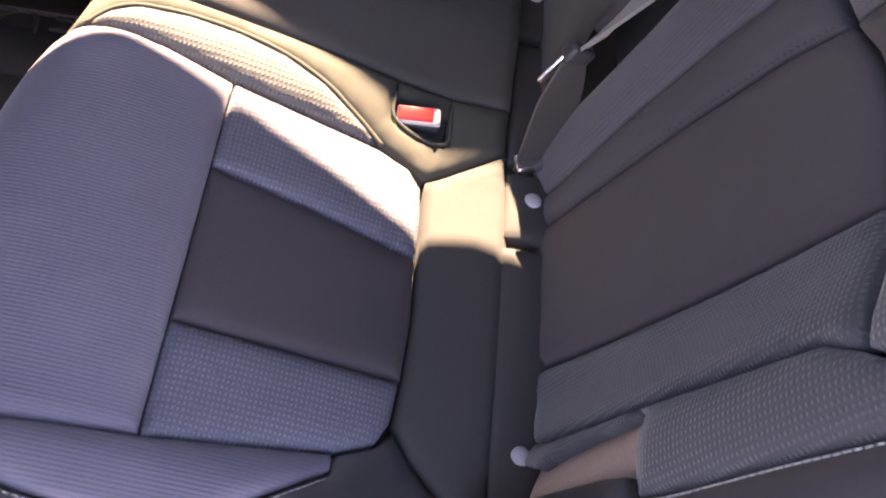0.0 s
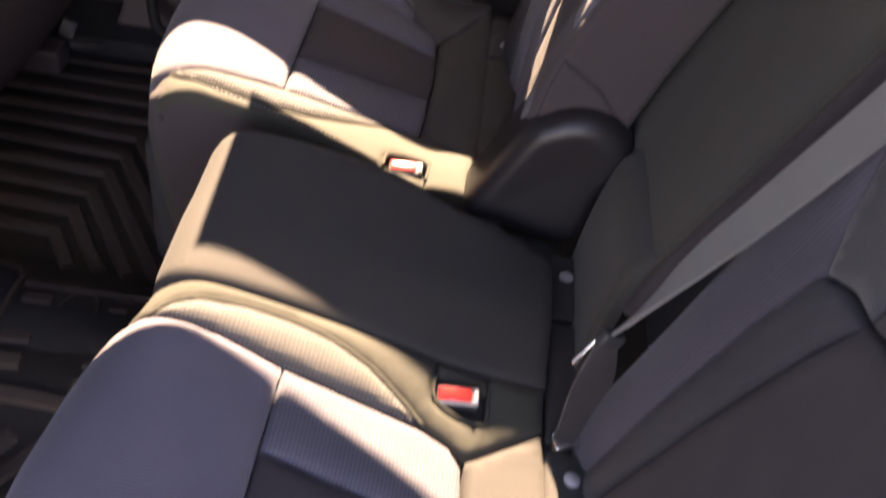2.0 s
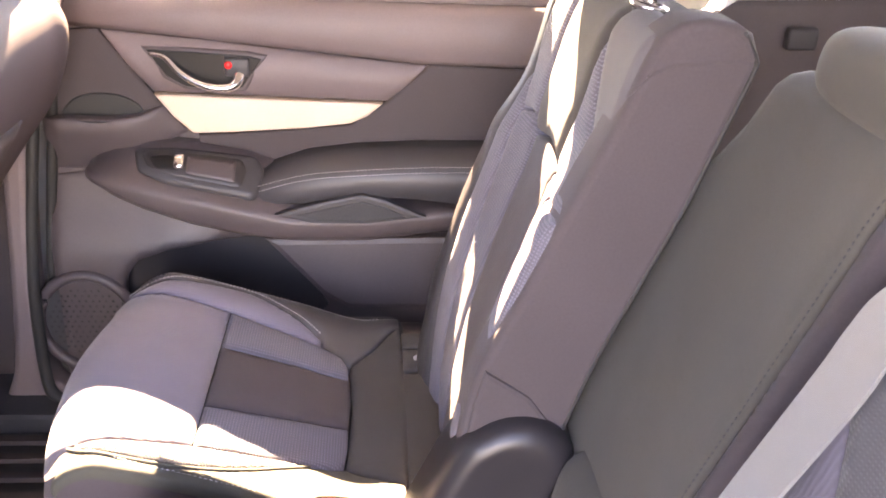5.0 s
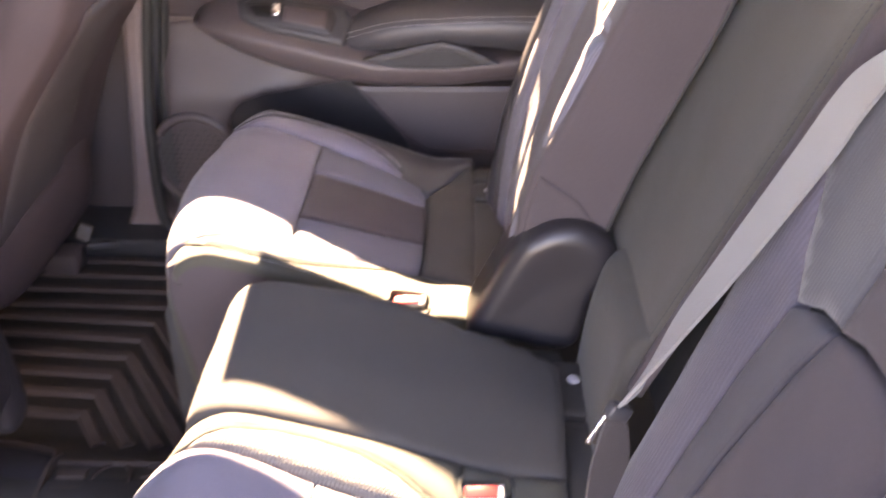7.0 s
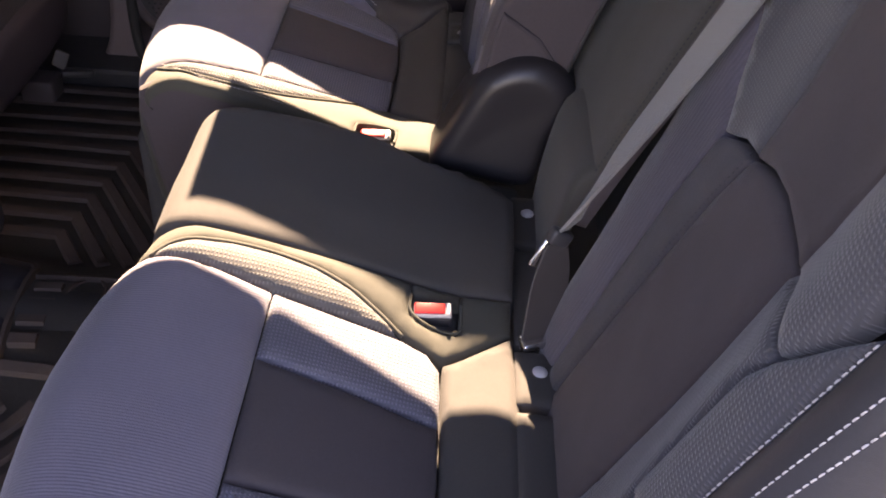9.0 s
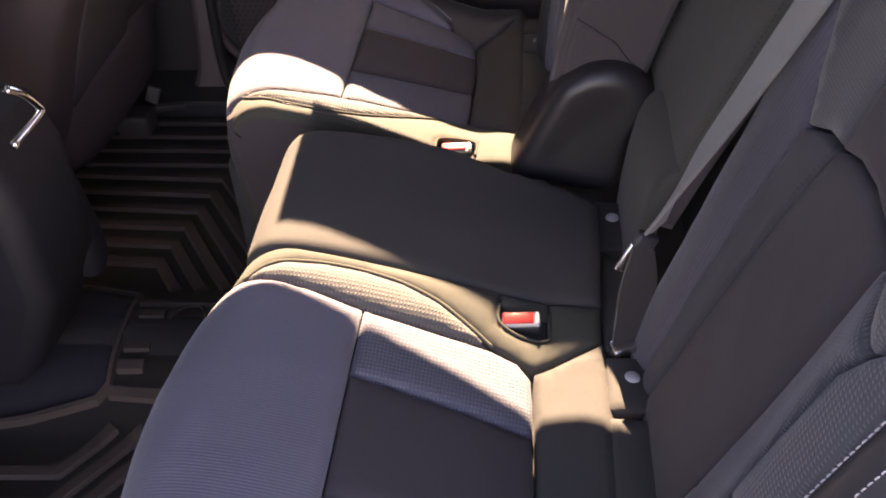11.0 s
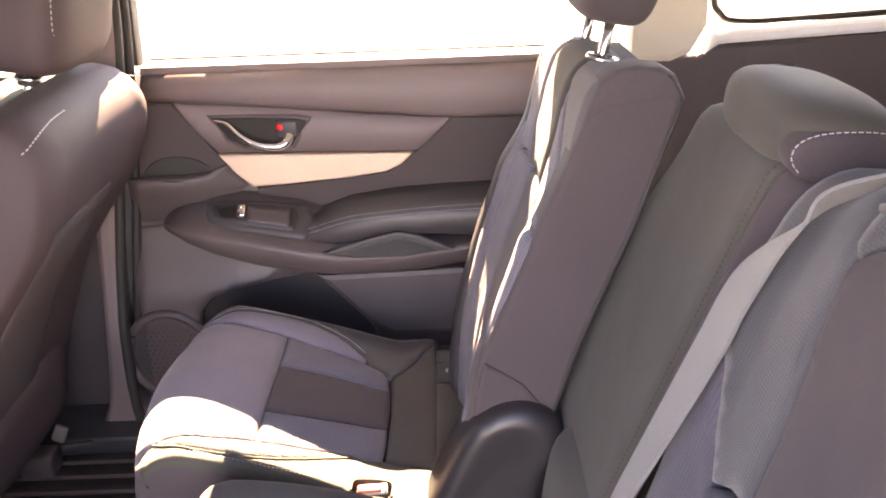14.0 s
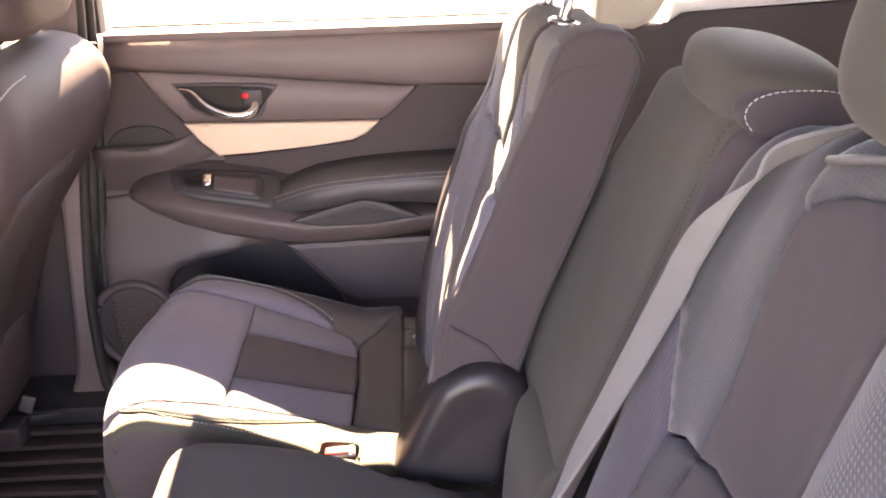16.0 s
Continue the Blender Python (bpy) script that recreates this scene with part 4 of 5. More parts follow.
def ribbon(name, pts, mat, parent, thick=0.0016, label=""):
    """Webbing: rows of centre and half-width vector."""
    rows = spline([(*c, *w) for c, w in pts], 260)
    bm = bmesh.new()
    uvl = bm.loops.layers.uv.new("UVMap")
    ring, ln, last = [], 0.0, None
    for i, r in enumerate(rows):
        c, w = Vector(r[:3]), Vector(r[3:])
        nx = Vector(rows[min(i + 1, len(rows) - 1)][:3]) - Vector(rows[max(i - 1, 0)][:3])
        nr = nx.cross(w).normalized() * thick
        ln += (c - last).length if last else 0
        last = c
        ring.append(([bm.verts.new(p) for p in (c - w + nr, c + w + nr, c + w - nr, c - w - nr)], ln))
    for (a, la), (b, lb) in zip(ring, ring[1:]):
        for k in range(4):
            f = bm.faces.new((a[k], a[(k + 1) % 4], b[(k + 1) % 4], b[k]))
            for lp, uv in zip(f.loops, ((0.0, la), (0.047, la), (0.047, lb), (0.0, lb))):
                lp[uvl].uv = uv
    bm.faces.new(ring[0][0])
    bm.faces.new(ring[-1][0][::-1])
    bmesh.ops.recalc_face_normals(bm, faces=bm.faces)
    return obj(name, bm, mat, parent, label, smooth=False)


def on_near(z, u, w=None, h=0.018):
    """A row of the belt on the near backrest: its centre at height z, y = u, and its half-width."""
    v = near_back.v_at(1, z)
    a, b, c = (near_back.put(u + d, v, h) for d in (-0.0215, 0.0, 0.0215))
    return tuple((a + c) / 2 if w is None else b), tuple((c - a) / 2 if w is None else w)


ribbon("webbing", [((0.275, -0.130, 0.866), (0.020, 0.010, 0.000)), on_near(0.850, -0.085, (0.020, 0.008, -0.002)), on_near(0.846, -0.045, (0.018, 0.010, -0.005)), on_near(0.836, -0.010, (0.013, 0.014, -0.009)), on_near(0.818, 0.018, (0.006, 0.019, -0.008)), on_near(0.795, 0.033, (0.001, 0.0205, -0.005)),
                   on_near(0.76, 0.040), on_near(0.72, 0.039), on_near(0.675, 0.040), ((0.0775, 0.0515, 0.573), (0.002, 0.0215, 0.004)), ((0.040, 0.0626, 0.4815), (0.008, 0.016, 0.012)), ((0.0116, 0.0672, 0.4045), (0.014, 0.006, 0.012))], WEB, belt, label="grey woven webbing")
tongue = block("latch_tongue", (0.017, 0.005, 0.050), STEEL, belt, pose(-0.004, 0.066, 0.380, 0, 28, 20), 0.0025, 2, "bright steel latch tongue")
block("tongue_grip", (0.026, 0.014, 0.018), PLASTIC, tongue, pose(0.006, 0.064, 0.398, 0, 28, 20), 0.004, 2, "black tongue grip")
ribbon("lap_webbing", [((0.004, 0.066, 0.392), (0.010, 0.006, 0.004)), ((0.004, 0.060, 0.345), (0.019, 0.008, 0.003)), ((0.002, 0.052, 0.30), (0.020, 0.010, 0.003)), ((0.0, 0.044, 0.262), (0.020, 0.010, 0.0))], SHADED_WEB, belt, label="brown lap webbing darkened for shade")
block("lap_anchor", (0.030, 0.020, 0.010), STEEL, belt, pose(-0.006, 0.040, 0.270, 0, 0, 20), 0.003, 2, "small bright anchor end")
guide = tagged(tube("belt_guide", [Vector(p) for p in spline([(0.190, -0.082, 0.842), (0.205, -0.118, 0.853), (0.235, -0.150, 0.858), (0.275, -0.160, 0.856)], 20)], 0.0035, GUIDE, None), "grey plastic belt guide on the backrest shoulder", "belt guide")

# ---- far door ----
door = tagged(group_root("door_1"), "charcoal plastic rear door with tan trim and chrome handle", "car door", kind="structure")


def plate(name, pts, y0, y1, mat, parent=door, bevel=0.004, label="", seg=2, n=0):
    return extrude(name, [tuple(p) for p in (spline(pts, n, True) if n else pts)], "y", y0, y1, mat, parent, bevel, label, seg)


def loft(name, sections, mat, parent, label="", smooth=True):
    """A skin through like sections of points."""
    bm = bmesh.new()
    rows = [[bm.verts.new(p) for p in s] for s in sections]
    n = len(rows[0])
    for a, b in zip(rows, rows[1:]):
        for k in range(n):
            bm.faces.new((a[k], a[(k + 1) % n], b[(k + 1) % n], b[k]))
    bm.faces.new(rows[0][::-1])
    bm.faces.new(rows[-1])
    bmesh.ops.recalc_face_normals(bm, faces=bm.faces)
    return obj(name, bm, mat, parent, label, smooth)


plate("door_body", [(-0.735, 0.06), (-0.74, 0.30), (-0.70, 0.55), (-0.655, 0.75), (0.25, 0.745), (0.25, 0.30), (0.14, 0.12), (0.0, 0.06)], 1.066, 1.13, DOORP, bevel=0.01, label="charcoal plastic door panel")
# upper roll under the window
sec = []
for x, zt, zb in ((-0.648, 0.738, 0.692), (-0.50, 0.738, 0.680), (-0.30, 0.738, 0.662), (-0.09, 0.737, 0.642), (0.05, 0.736, 0.640), (0.25, 0.736, 0.640)):
    sec.append([(x, 1.08, zt + 0.004), (x, 1.060, zt), (x, 1.046, zt - 0.014), (x, 1.042, (zt + zb) / 2), (x, 1.044, zb + 0.01), (x, 1.054, zb), (x, 1.08, zb)])
loft("upper_skin", sec, DOORU, door, "soft grey-brown upper door skin")
plate("sill_strip", [(-0.655, 0.738), (-0.655, 0.7535), (0.25, 0.7525), (0.25, 0.738)], 1.064, 1.134, DOORU, bevel=0.004, label="window sill edge")
plate("sill_seal", [(-0.655, 0.742), (-0.655, 0.758), (0.25, 0.757), (0.25, 0.740)], 1.1345, 1.139, RUBBER, bevel=0.002, label="black window seal")
def sculpt(name, pts, depth, mat, label, puff=0.004, edge=0.010, step=0.016, skirt=0.02):
    """A moulded door piece; depth(x, z): y of its face."""
    return panel(name, pts, lambda u, v, h: np.array([u, depth(u, v) - h, v]), mat, door, puff, edge, step, skirt, label)


def spear(x, z):
    """Crowned along its length: turned up above, under below."""
    top, foot = 0.692 - 0.105 * (x + 0.60), 0.586
    k = max(0.0, min(1.0, (z - foot) / (top - foot)))
    return 1.060 - 0.016 * math.sin(math.pi * (0.12 + 0.80 * (1 - k)))


sculpt("handle_spear", [(-0.598, 0.687), (-0.45, 0.676), (-0.30, 0.660), (-0.086, 0.640), (-0.118, 0.610), (-0.150, 0.580), (-0.34, 0.584), (-0.524, 0.589), (-0.560, 0.635)], spear, DOORU, "grey spear-shaped handle panel")
plate("bezel_rim", [(-0.538, 0.665), (-0.506, 0.614), (-0.473, 0.596), (-0.425, 0.591), (-0.377, 0.595), (-0.341, 0.654), (-0.37, 0.659), (-0.45, 0.663)], 1.040, 1.056, DOORP, bevel=0.005, label="moulded handle surround", seg=3)
plate("handle_bezel", [(-0.528, 0.660), (-0.50, 0.618), (-0.47, 0.602), (-0.425, 0.598), (-0.382, 0.602), (-0.350, 0.648), (-0.37, 0.653), (-0.45, 0.658)], 1.0375, 1.050, GLOSS, bevel=0.002, label="gloss black handle recess")
grip = [(-0.522, 1.036, 0.6545, 0.004), (-0.498, 1.031, 0.649, 0.0055), (-0.472, 1.022, 0.626, 0.0065), (-0.440, 1.017, 0.611, 0.007), (-0.408, 1.018, 0.607, 0.0085), (-0.390, 1.024, 0.613, 0.010), (-0.384, 1.033, 0.626, 0.009)]
grip = [tuple(p) for p in spline(grip, 48)]
tube("inner_handle", [p[:3] for p in grip], [p[3] for p in grip], CHROME, door, "curved chrome inner handle", 14, flat=0.8)
block("lock_slider", (0.040, 0.010, 0.030), PLASTIC, door, pose(-0.388, 1.0355, 0.636), 0.004, 2, "black lock slider")
tube("lock_mark", [(-0.401, 1.036, 0.640), (-0.401, 1.0285, 0.640)], 0.0062, RED, door, "red lock mark", 16)
plate("tan_trim", [(-0.525, 0.586), (-0.497, 0.549), (-0.466, 0.521), (-0.40, 0.524), (-0.28, 0.533), (-0.210, 0.542), (-0.182, 0.555), (-0.157, 0.577)], 1.046, 1.068, TAN, bevel=0.005, label="tan trim strip")
plate("mid_panel", [(-0.148, 0.582), (-0.082, 0.642), (0.05, 0.638), (0.25, 0.638), (0.25, 0.40), (-0.05, 0.40), (-0.30, 0.46), (-0.46, 0.50), (-0.46, 0.517), (-0.40, 0.520), (-0.21, 0.538)], 1.056, 1.07, DOORI, bevel=0.005, label="dark padded door insert")
plate("front_panel", [(-0.650, 0.685), (-0.605, 0.688), (-0.530, 0.588), (-0.50, 0.545), (-0.60, 0.535), (-0.705, 0.54)], 1.058, 1.072, DOORI, bevel=0.006, label="charcoal front corner panel")
# a scooped holder in a flared shelf at the front of the door


def ring(cx, cy, a, b, z, p=2.0, n=48):
    out = []
    for k in range(n):
        c, d = math.cos(2 * math.pi * k / n), math.sin(2 * math.pi * k / n)
        f = (abs(c) ** p + abs(d) ** p) ** (-1 / p)
        out.append((cx + a * c * f, cy + b * d * f, z))
    return out


def cup(name, rings, mat, label):
    bm = bmesh.new()
    rr = [[bm.verts.new(q) for q in r] for r in rings]
    for a, b in zip(rr, rr[1:]):
        for k in range(len(a)):
            bm.faces.new((a[k], a[(k + 1) % len(a)], b[(k + 1) % len(a)], b[k]))
    bm.faces.new(rr[-1])
    bmesh.ops.recalc_face_normals(bm, faces=bm.faces)
    return obj(name, bm, mat, door, label)


def shelf_face(x, z):
    """The holder's front: proud at its rim, falling back below."""
    k = smooth01((z - 0.452) / 0.09)
    return 1.064 - (0.034 * k + 0.004) * smooth01((-0.478 - x) / 0.10) * smooth01((x + 0.725) / 0.05)


sculpt("cup_front", [(-0.708, 0.455), (-0.706, 0.546), (-0.66, 0.5505), (-0.60, 0.5495), (-0.55, 0.553), (-0.512, 0.566), (-0.494, 0.545), (-0.478, 0.520), (-0.52, 0.500), (-0.58, 0.485), (-0.615, 0.455)], shelf_face, DOORP, "moulded front of the door holder", 0.004, 0.008, 0.011)
# Scoop and plate above are near black: the hollow's shade in their colour.
cup("cup_recess", [ring(-0.612, 1.048, 0.064, 0.028, 0.547), ring(-0.612, 1.052, 0.056, 0.024, 0.538), ring(-0.612, 1.054, 0.012, 0.010, 0.534)], RUBBER, "scooped holder blackened for its shade")
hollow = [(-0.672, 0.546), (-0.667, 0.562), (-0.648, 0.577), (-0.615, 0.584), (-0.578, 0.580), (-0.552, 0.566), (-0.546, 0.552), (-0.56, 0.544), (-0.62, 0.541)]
plate("cup_shade", hollow, 1.054, 1.066, RUBBER, bevel=0.003, label="dark plate for the shade above the holder", n=36)
# armrest ledge with switch panel
sec = []
for x, yf, zb, zf, zl in ((-0.634, 1.004, 0.474, 0.470, 0.461), (-0.620, 0.985, 0.484, 0.468, 0.450), (-0.59, 0.970, 0.499, 0.464, 0.434), (-0.54, 0.962, 0.509, 0.456, 0.414), (-0.46, 0.956, 0.503, 0.441, 0.390), (-0.38, 0.953, 0.490, 0.424, 0.374), (-0.30, 0.952, 0.460, 0.409, 0.365),
                          (-0.18, 0.954, 0.440, 0.410, 0.366), (-0.05, 0.960, 0.435, 0.421, 0.382), (0.10, 0.962, 0.435, 0.424, 0.386), (0.24, 0.965, 0.435, 0.424, 0.386)):
    sec.append([(x, 1.075, zb + 0.005), (x, 1.045, zb), (x, yf + 0.022, zf + (zb - zf) * 0.24), (x, yf + 0.008, zf + 0.003), (x, yf + 0.001, zf - 0.003), (x, yf, zf - 0.010), (x, yf + 0.006, zl + 0.010), (x, yf + 0.016, zl + 0.001), (x, yf + 0.045, zl - 0.004), (x, 1.075, zl - 0.006)])
loft("armrest_ledge", sec, DOORP, door, "projecting armrest ledge")
tilt = lambda x, s, h: (x, 1.040 - s * 0.070 - h * 0.55, 0.500 - s * 0.052 + h * 0.83)


def on_ledge(u, v, h):
    """The sloping top of the ledge; u runs along it, v towards the seat."""
    fall = 0.02 * max(0.0, (u + 0.50) / 0.14)
    return np.array(tilt(u, v, h)) - np.array([0, 0, fall])


def on_top(u, v, h):
    return on_ledge(u, v / 0.087, h)


panel("switch_panel", rounded([(-0.560, 0.010), (-0.362, 0.000), (-0.346, 0.036), (-0.362, 0.084), (-0.50, 0.076), (-0.548, 0.056)], 0.012), lambda u, v, h: on_top(u, v, h + 0.006), PLASTIC, door, 0.009, 0.010, 0.010, 0.022, "black window switch panel")
panel("switch_bezel", rounded([(-0.545, 0.020), (-0.385, 0.014), (-0.376, 0.036), (-0.384, 0.070), (-0.49, 0.064), (-0.534, 0.050)], 0.010), lambda u, v, h: on_top(u, v, h + 0.0135), BLACKP, door, 0.003, 0.004, 0.010, 0.006, "raised switch surround")
panel("switch_plate", rounded([(-0.472, 0.024), (-0.394, 0.021), (-0.394, 0.062), (-0.472, 0.058)], 0.005), lambda u, v, h: on_top(u, v, h + 0.0150), DOORP, door, 0.003, 0.004, 0.010, 0.004, "grey plate beside the switch")
panel("switch_recess", rounded([(-0.533, 0.030), (-0.480, 0.025), (-0.480, 0.057), (-0.520, 0.053)], 0.008), lambda u, v, h: on_top(u, v, h + 0.0156), GLOSS, door, 0.002, 0.004, 0.008, 0.004, "gloss black switch recess")
block("window_switch", (0.016, 0.026, 0.012), CHROME, door, Matrix.Translation(on_top(-0.482, 0.043, 0.024)) @ pose(0, 0, 0, 38, 0, 0), 0.004, 2, "bright window switch")
# padded armrest with a pull pocket
sec = []
for x, zt, zl, yf in ((-0.375, 0.440, 0.425, 1.00), (-0.350, 0.462, 0.422, 0.972), (-0.28, 0.487, 0.430, 0.958), (-0.20, 0.498, 0.445, 0.955), (-0.10, 0.504, 0.440, 0.955), (0.02, 0.506, 0.425, 0.957), (0.15, 0.505, 0.42, 0.96), (0.24, 0.504, 0.42, 0.962)):
    sec.append([(x, 1.07, zt + 0.010), (x, 1.02, zt + 0.008), (x, yf + 0.02, zt), (x, yf + 0.004, zt - 0.010), (x, yf, (zt + zl) / 2), (x, yf + 0.006, zl + 0.004), (x, yf + 0.03, zl - 0.004), (x, 1.07, zl - 0.006)])
loft("armrest_pad", sec, VINYL, door, "black vinyl padded armrest")
for dz in (0.0, 0.009):
    line = spline([(-0.355, 0.968, 0.462 - dz), (-0.28, 0.957, 0.486 - dz), (-0.20, 0.953, 0.496 - dz), (-0.10, 0.953, 0.502 - dz), (0.02, 0.955, 0.504 - dz)], 40)
    stitches("stitching", [(p[0], p[2]) for p in line], lambda u, v, h: np.array([u, float(np.interp(u, [q[0] for q in line], [q[1] for q in line])) - h, v]), THREAD, door, 0.0042, 0.0020, 0.0003, 0.003)
plate("pull_pocket", [(-0.330, 0.418), (-0.25, 0.442), (-0.190, 0.456), (-0.15, 0.446), (-0.085, 0.417), (-0.18, 0.404), (-0.27, 0.404)], 0.949, 0.965, PLASTIC, bevel=0.005, label="black pull pocket surround")
# Flat matte plate, dark in place of the shade inside the pull.
plate("pull_shade", [(-0.295, 0.419), (-0.235, 0.434), (-0.190, 0.444), (-0.15, 0.434), (-0.115, 0.417), (-0.18, 0.410), (-0.26, 0.410)], 0.9475, 0.960, FABRIC_BACK, bevel=0.002, label="dark plate for the shade in the pull pocket")
# lower door with map pocket and speaker
plate("lower_panel", [(-0.36, 0.338), (-0.05, 0.345), (0.22, 0.35), (0.22, 0.205), (-0.08, 0.20), (-0.215, 0.20), (-0.262, 0.228)], 1.035, 1.068, DOORP, bevel=0.012, label="charcoal lower door panel")
def lower_face(x, z):
    """The lower door swells out towards the speaker."""
    return 1.064 - 0.040 * smooth01((0.435 - z) / 0.135) * smooth01((-0.36 - x) / 0.16) * smooth01((x + 0.735) / 0.03)


sculpt("lower_front", [(-0.722, 0.07), (-0.712, 0.44), (-0.62, 0.452), (-0.50, 0.42), (-0.36, 0.355), (-0.37, 0.333), (-0.44, 0.330), (-0.52, 0.320), (-0.570, 0.302), (-0.594, 0.268), (-0.60, 0.22), (-0.59, 0.10), (-0.58, 0.07)], lower_face, DOORP, "charcoal lower door panel", 0.006, 0.014, 0.014)
# A flat black plate stands in for the shaded map pocket opening.
plate("map_pocket_shade", [(-0.600, 0.30), (-0.52, 0.325), (-0.365, 0.340), (-0.280, 0.25), (-0.25, 0.20), (-0.30, 0.13), (-0.56, 0.13), (-0.62, 0.25)], 1.058, 1.067, BLACKP, bevel=0.002, label="black plate in place of the map pocket's shade")
plate("bin_front", [(-0.60, 0.08), (-0.58, 0.215), (-0.40, 0.235), (-0.25, 0.185), (0.0, 0.18), (0.10, 0.08)], 0.995, 1.03, DOORP, bevel=0.01, label="charcoal door bin front")
tube("speaker_ring", [(-0.665 + 0.082 * math.cos(a), 1.018, 0.185 + 0.090 * math.sin(a)) for a in np.linspace(0, 2 * math.pi, 48)[:-1]], 0.010, DOORP, door, "round speaker surround", 10, True)
bm = bmesh.new()
bmesh.ops.create_circle(bm, cap_ends=True, segments=40, radius=0.078)
bmesh.ops.transform(bm, matrix=pose(-0.665, 1.0195, 0.185, 90, 0, 0), verts=bm.verts)
grille = obj("speaker_grille", bm, PLASTIC, door, "dark speaker grille")
bm = bmesh.new()
for i in range(-6, 7):
    for j in range(-6, 7):
        a, b = (i + (j % 2) * 0.5) * 0.0115, j * 0.010
        if math.hypot(a, b) < 0.068:
            r = bmesh.ops.create_circle(bm, cap_ends=True, segments=6, radius=0.0026)
            bmesh.ops.transform(bm, matrix=pose(-0.665 + a, 1.018, 0.185 + b, 90, 0, 0), verts=r["verts"])
tagged(obj("grille_holes", bm, RUBBER, grille, "speaker grille holes"), kind="stuff")
plate("window_frame", [(-0.700, 0.755), (-0.680, 1.15), (-0.642, 1.15), (-0.654, 0.755)], 1.065, 1.105, RUBBER, bevel=0.006, label="black window frame")
def lean(ob):
    """Tips a pane inwards with its height, as the side glass does."""
    for v in ob.data.vertices:
        v.co.y -= 0.10 * (v.co.z - 0.75)
    return ob


win = tagged(lean(plate("window_1", [(-0.655, 0.752), (-0.63, 1.17), (0.20, 1.17), (0.24, 0.752)], 1.140, 1.144, GLASS, None, 0.0)), "clear side window with bright daylight behind", "window", kind="structure")
win.visible_shadow = False

# ---- body shell ----
def shell(name, label, *args, **kw):
    return tagged(extrude(name, *args, **kw), label, "car body", kind="structure")


def seal(pts, r=0.010):
    return [tuple(p) for p in spline(pts, 60)]


pillar = shell("wall_pillar", "grey-brown plastic centre pillar trim beside the door", [tuple(p) for p in spline([(-0.83, 0.02), (-0.800, 0.10), (-0.783, 0.25), (-0.766, 0.45), (-0.752, 0.60), (-0.738, 0.80), (-0.718, 1.08)], 30)] + [tuple(p) for p in spline([(-0.662, 1.08), (-0.672, 0.80), (-0.714, 0.55), (-0.742, 0.30), (-0.744, 0.13), (-0.728, 0.07), (-0.69, 0.048), (-0.66, 0.02)], 36)], "y", 1.00, 1.07, DOORU, bevel=0.012, seg=3)
s1 = tagged(tube("trim_seal", seal([(-0.660, 1.02, 1.06), (-0.672, 1.02, 0.80), (-0.708, 1.015, 0.55), (-0.742, 1.01, 0.30), (-0.745, 1.00, 0.10), (-0.725, 0.99, 0.045), (-0.66, 0.985, 0.03), (-0.4, 0.985, 0.03), (0.0, 0.985, 0.03)]), 0.011, RUBBER, None), "black rubber door seal", "door seal", kind="structure")
s2 = tagged(tube("trim_seal", seal([(-0.656, 1.06, 1.06), (-0.666, 1.06, 0.80), (-0.690, 1.055, 0.55), (-0.722, 1.05, 0.30), (-0.725, 1.04, 0.12), (-0.705, 1.035, 0.075), (-0.64, 1.03, 0.06)]), 0.009, RUBBER, None), "black rubber door seal", "door seal", kind="structure")
shell("wall_sill", "grey plastic sill trim below the door", [(-2.0, 0.0), (-2.0, 0.045), (0.3, 0.045), (0.3, 0.0)], "y", 0.94, 1.10, PLASTIC, bevel=0.01)
shell("wall_outer_skin", "painted outer skin of the far side", [(-2.0, -0.25), (-2.0, 0.735), (1.40, 0.735), (1.40, -0.25)], "y", 1.135, 1.16, PAINT, bevel=0.01)
shell("floor_cargo", "dark carpeted cargo floor", [(0.30, -0.05), (0.30, 0.20), (1.36, 0.24), (1.36, -0.05)], "y", -0.5, 1.06, CARPET, bevel=0.01)
# far side behind the seat: ivory pillar, quarter window and dark cargo trim
shell("wall_quarter", "dark grey cargo side trim behind the seats", [(0.16, 0.05), (0.20, 0.735), (0.36, 0.742), (0.40, 0.762), (1.30, 0.79), (1.30, 0.05)], "y", 1.035, 1.10, DOORP, bevel=0.01)
# White colour stands in for sunlight on this ledge.
shell("trim_quarter", "quarter window ledge, white in place of sunlight", [(0.375, 0.745), (0.385, 0.785), (0.60, 0.797), (1.2, 0.82), (1.25, 0.795), (0.40, 0.762)], "y", 1.02, 1.08, WHITE, bevel=0.008)
shell("wall_rear_pillar", "ivory plastic pillar trim between the side windows", [(0.235, 0.74), (0.25, 1.10), (0.37, 1.10), (0.372, 0.80), (0.345, 0.752), (0.31, 0.738)], "y", 1.00, 1.10, IVORY, bevel=0.012)
shell("wall_rear", "dark rear corner trim of the cargo space", [(1.20, 0.75), (1.20, 1.10), (1.35, 1.10), (1.35, 0.75)], "y", 1.00, 1.10, IVORY, bevel=0.01)
qw = tagged(extrude("window_2", [(0.37, 0.78), (0.37, 1.14), (1.2, 1.14), (1.2, 0.80)], "y", 1.085, 1.089, GLASS, None, 0.0), "clear quarter window with bright daylight behind", "window", kind="structure")
qw.visible_shadow = False
tagged(extrude("window_4", [(-0.45, 0.75), (-0.40, 1.25), (0.90, 1.25), (0.95, 0.75)], "x", 1.34, 1.345, TINTED, None, 0.0), "unseen rear window behind the cargo space, dark to cut light", "window", kind="structure")
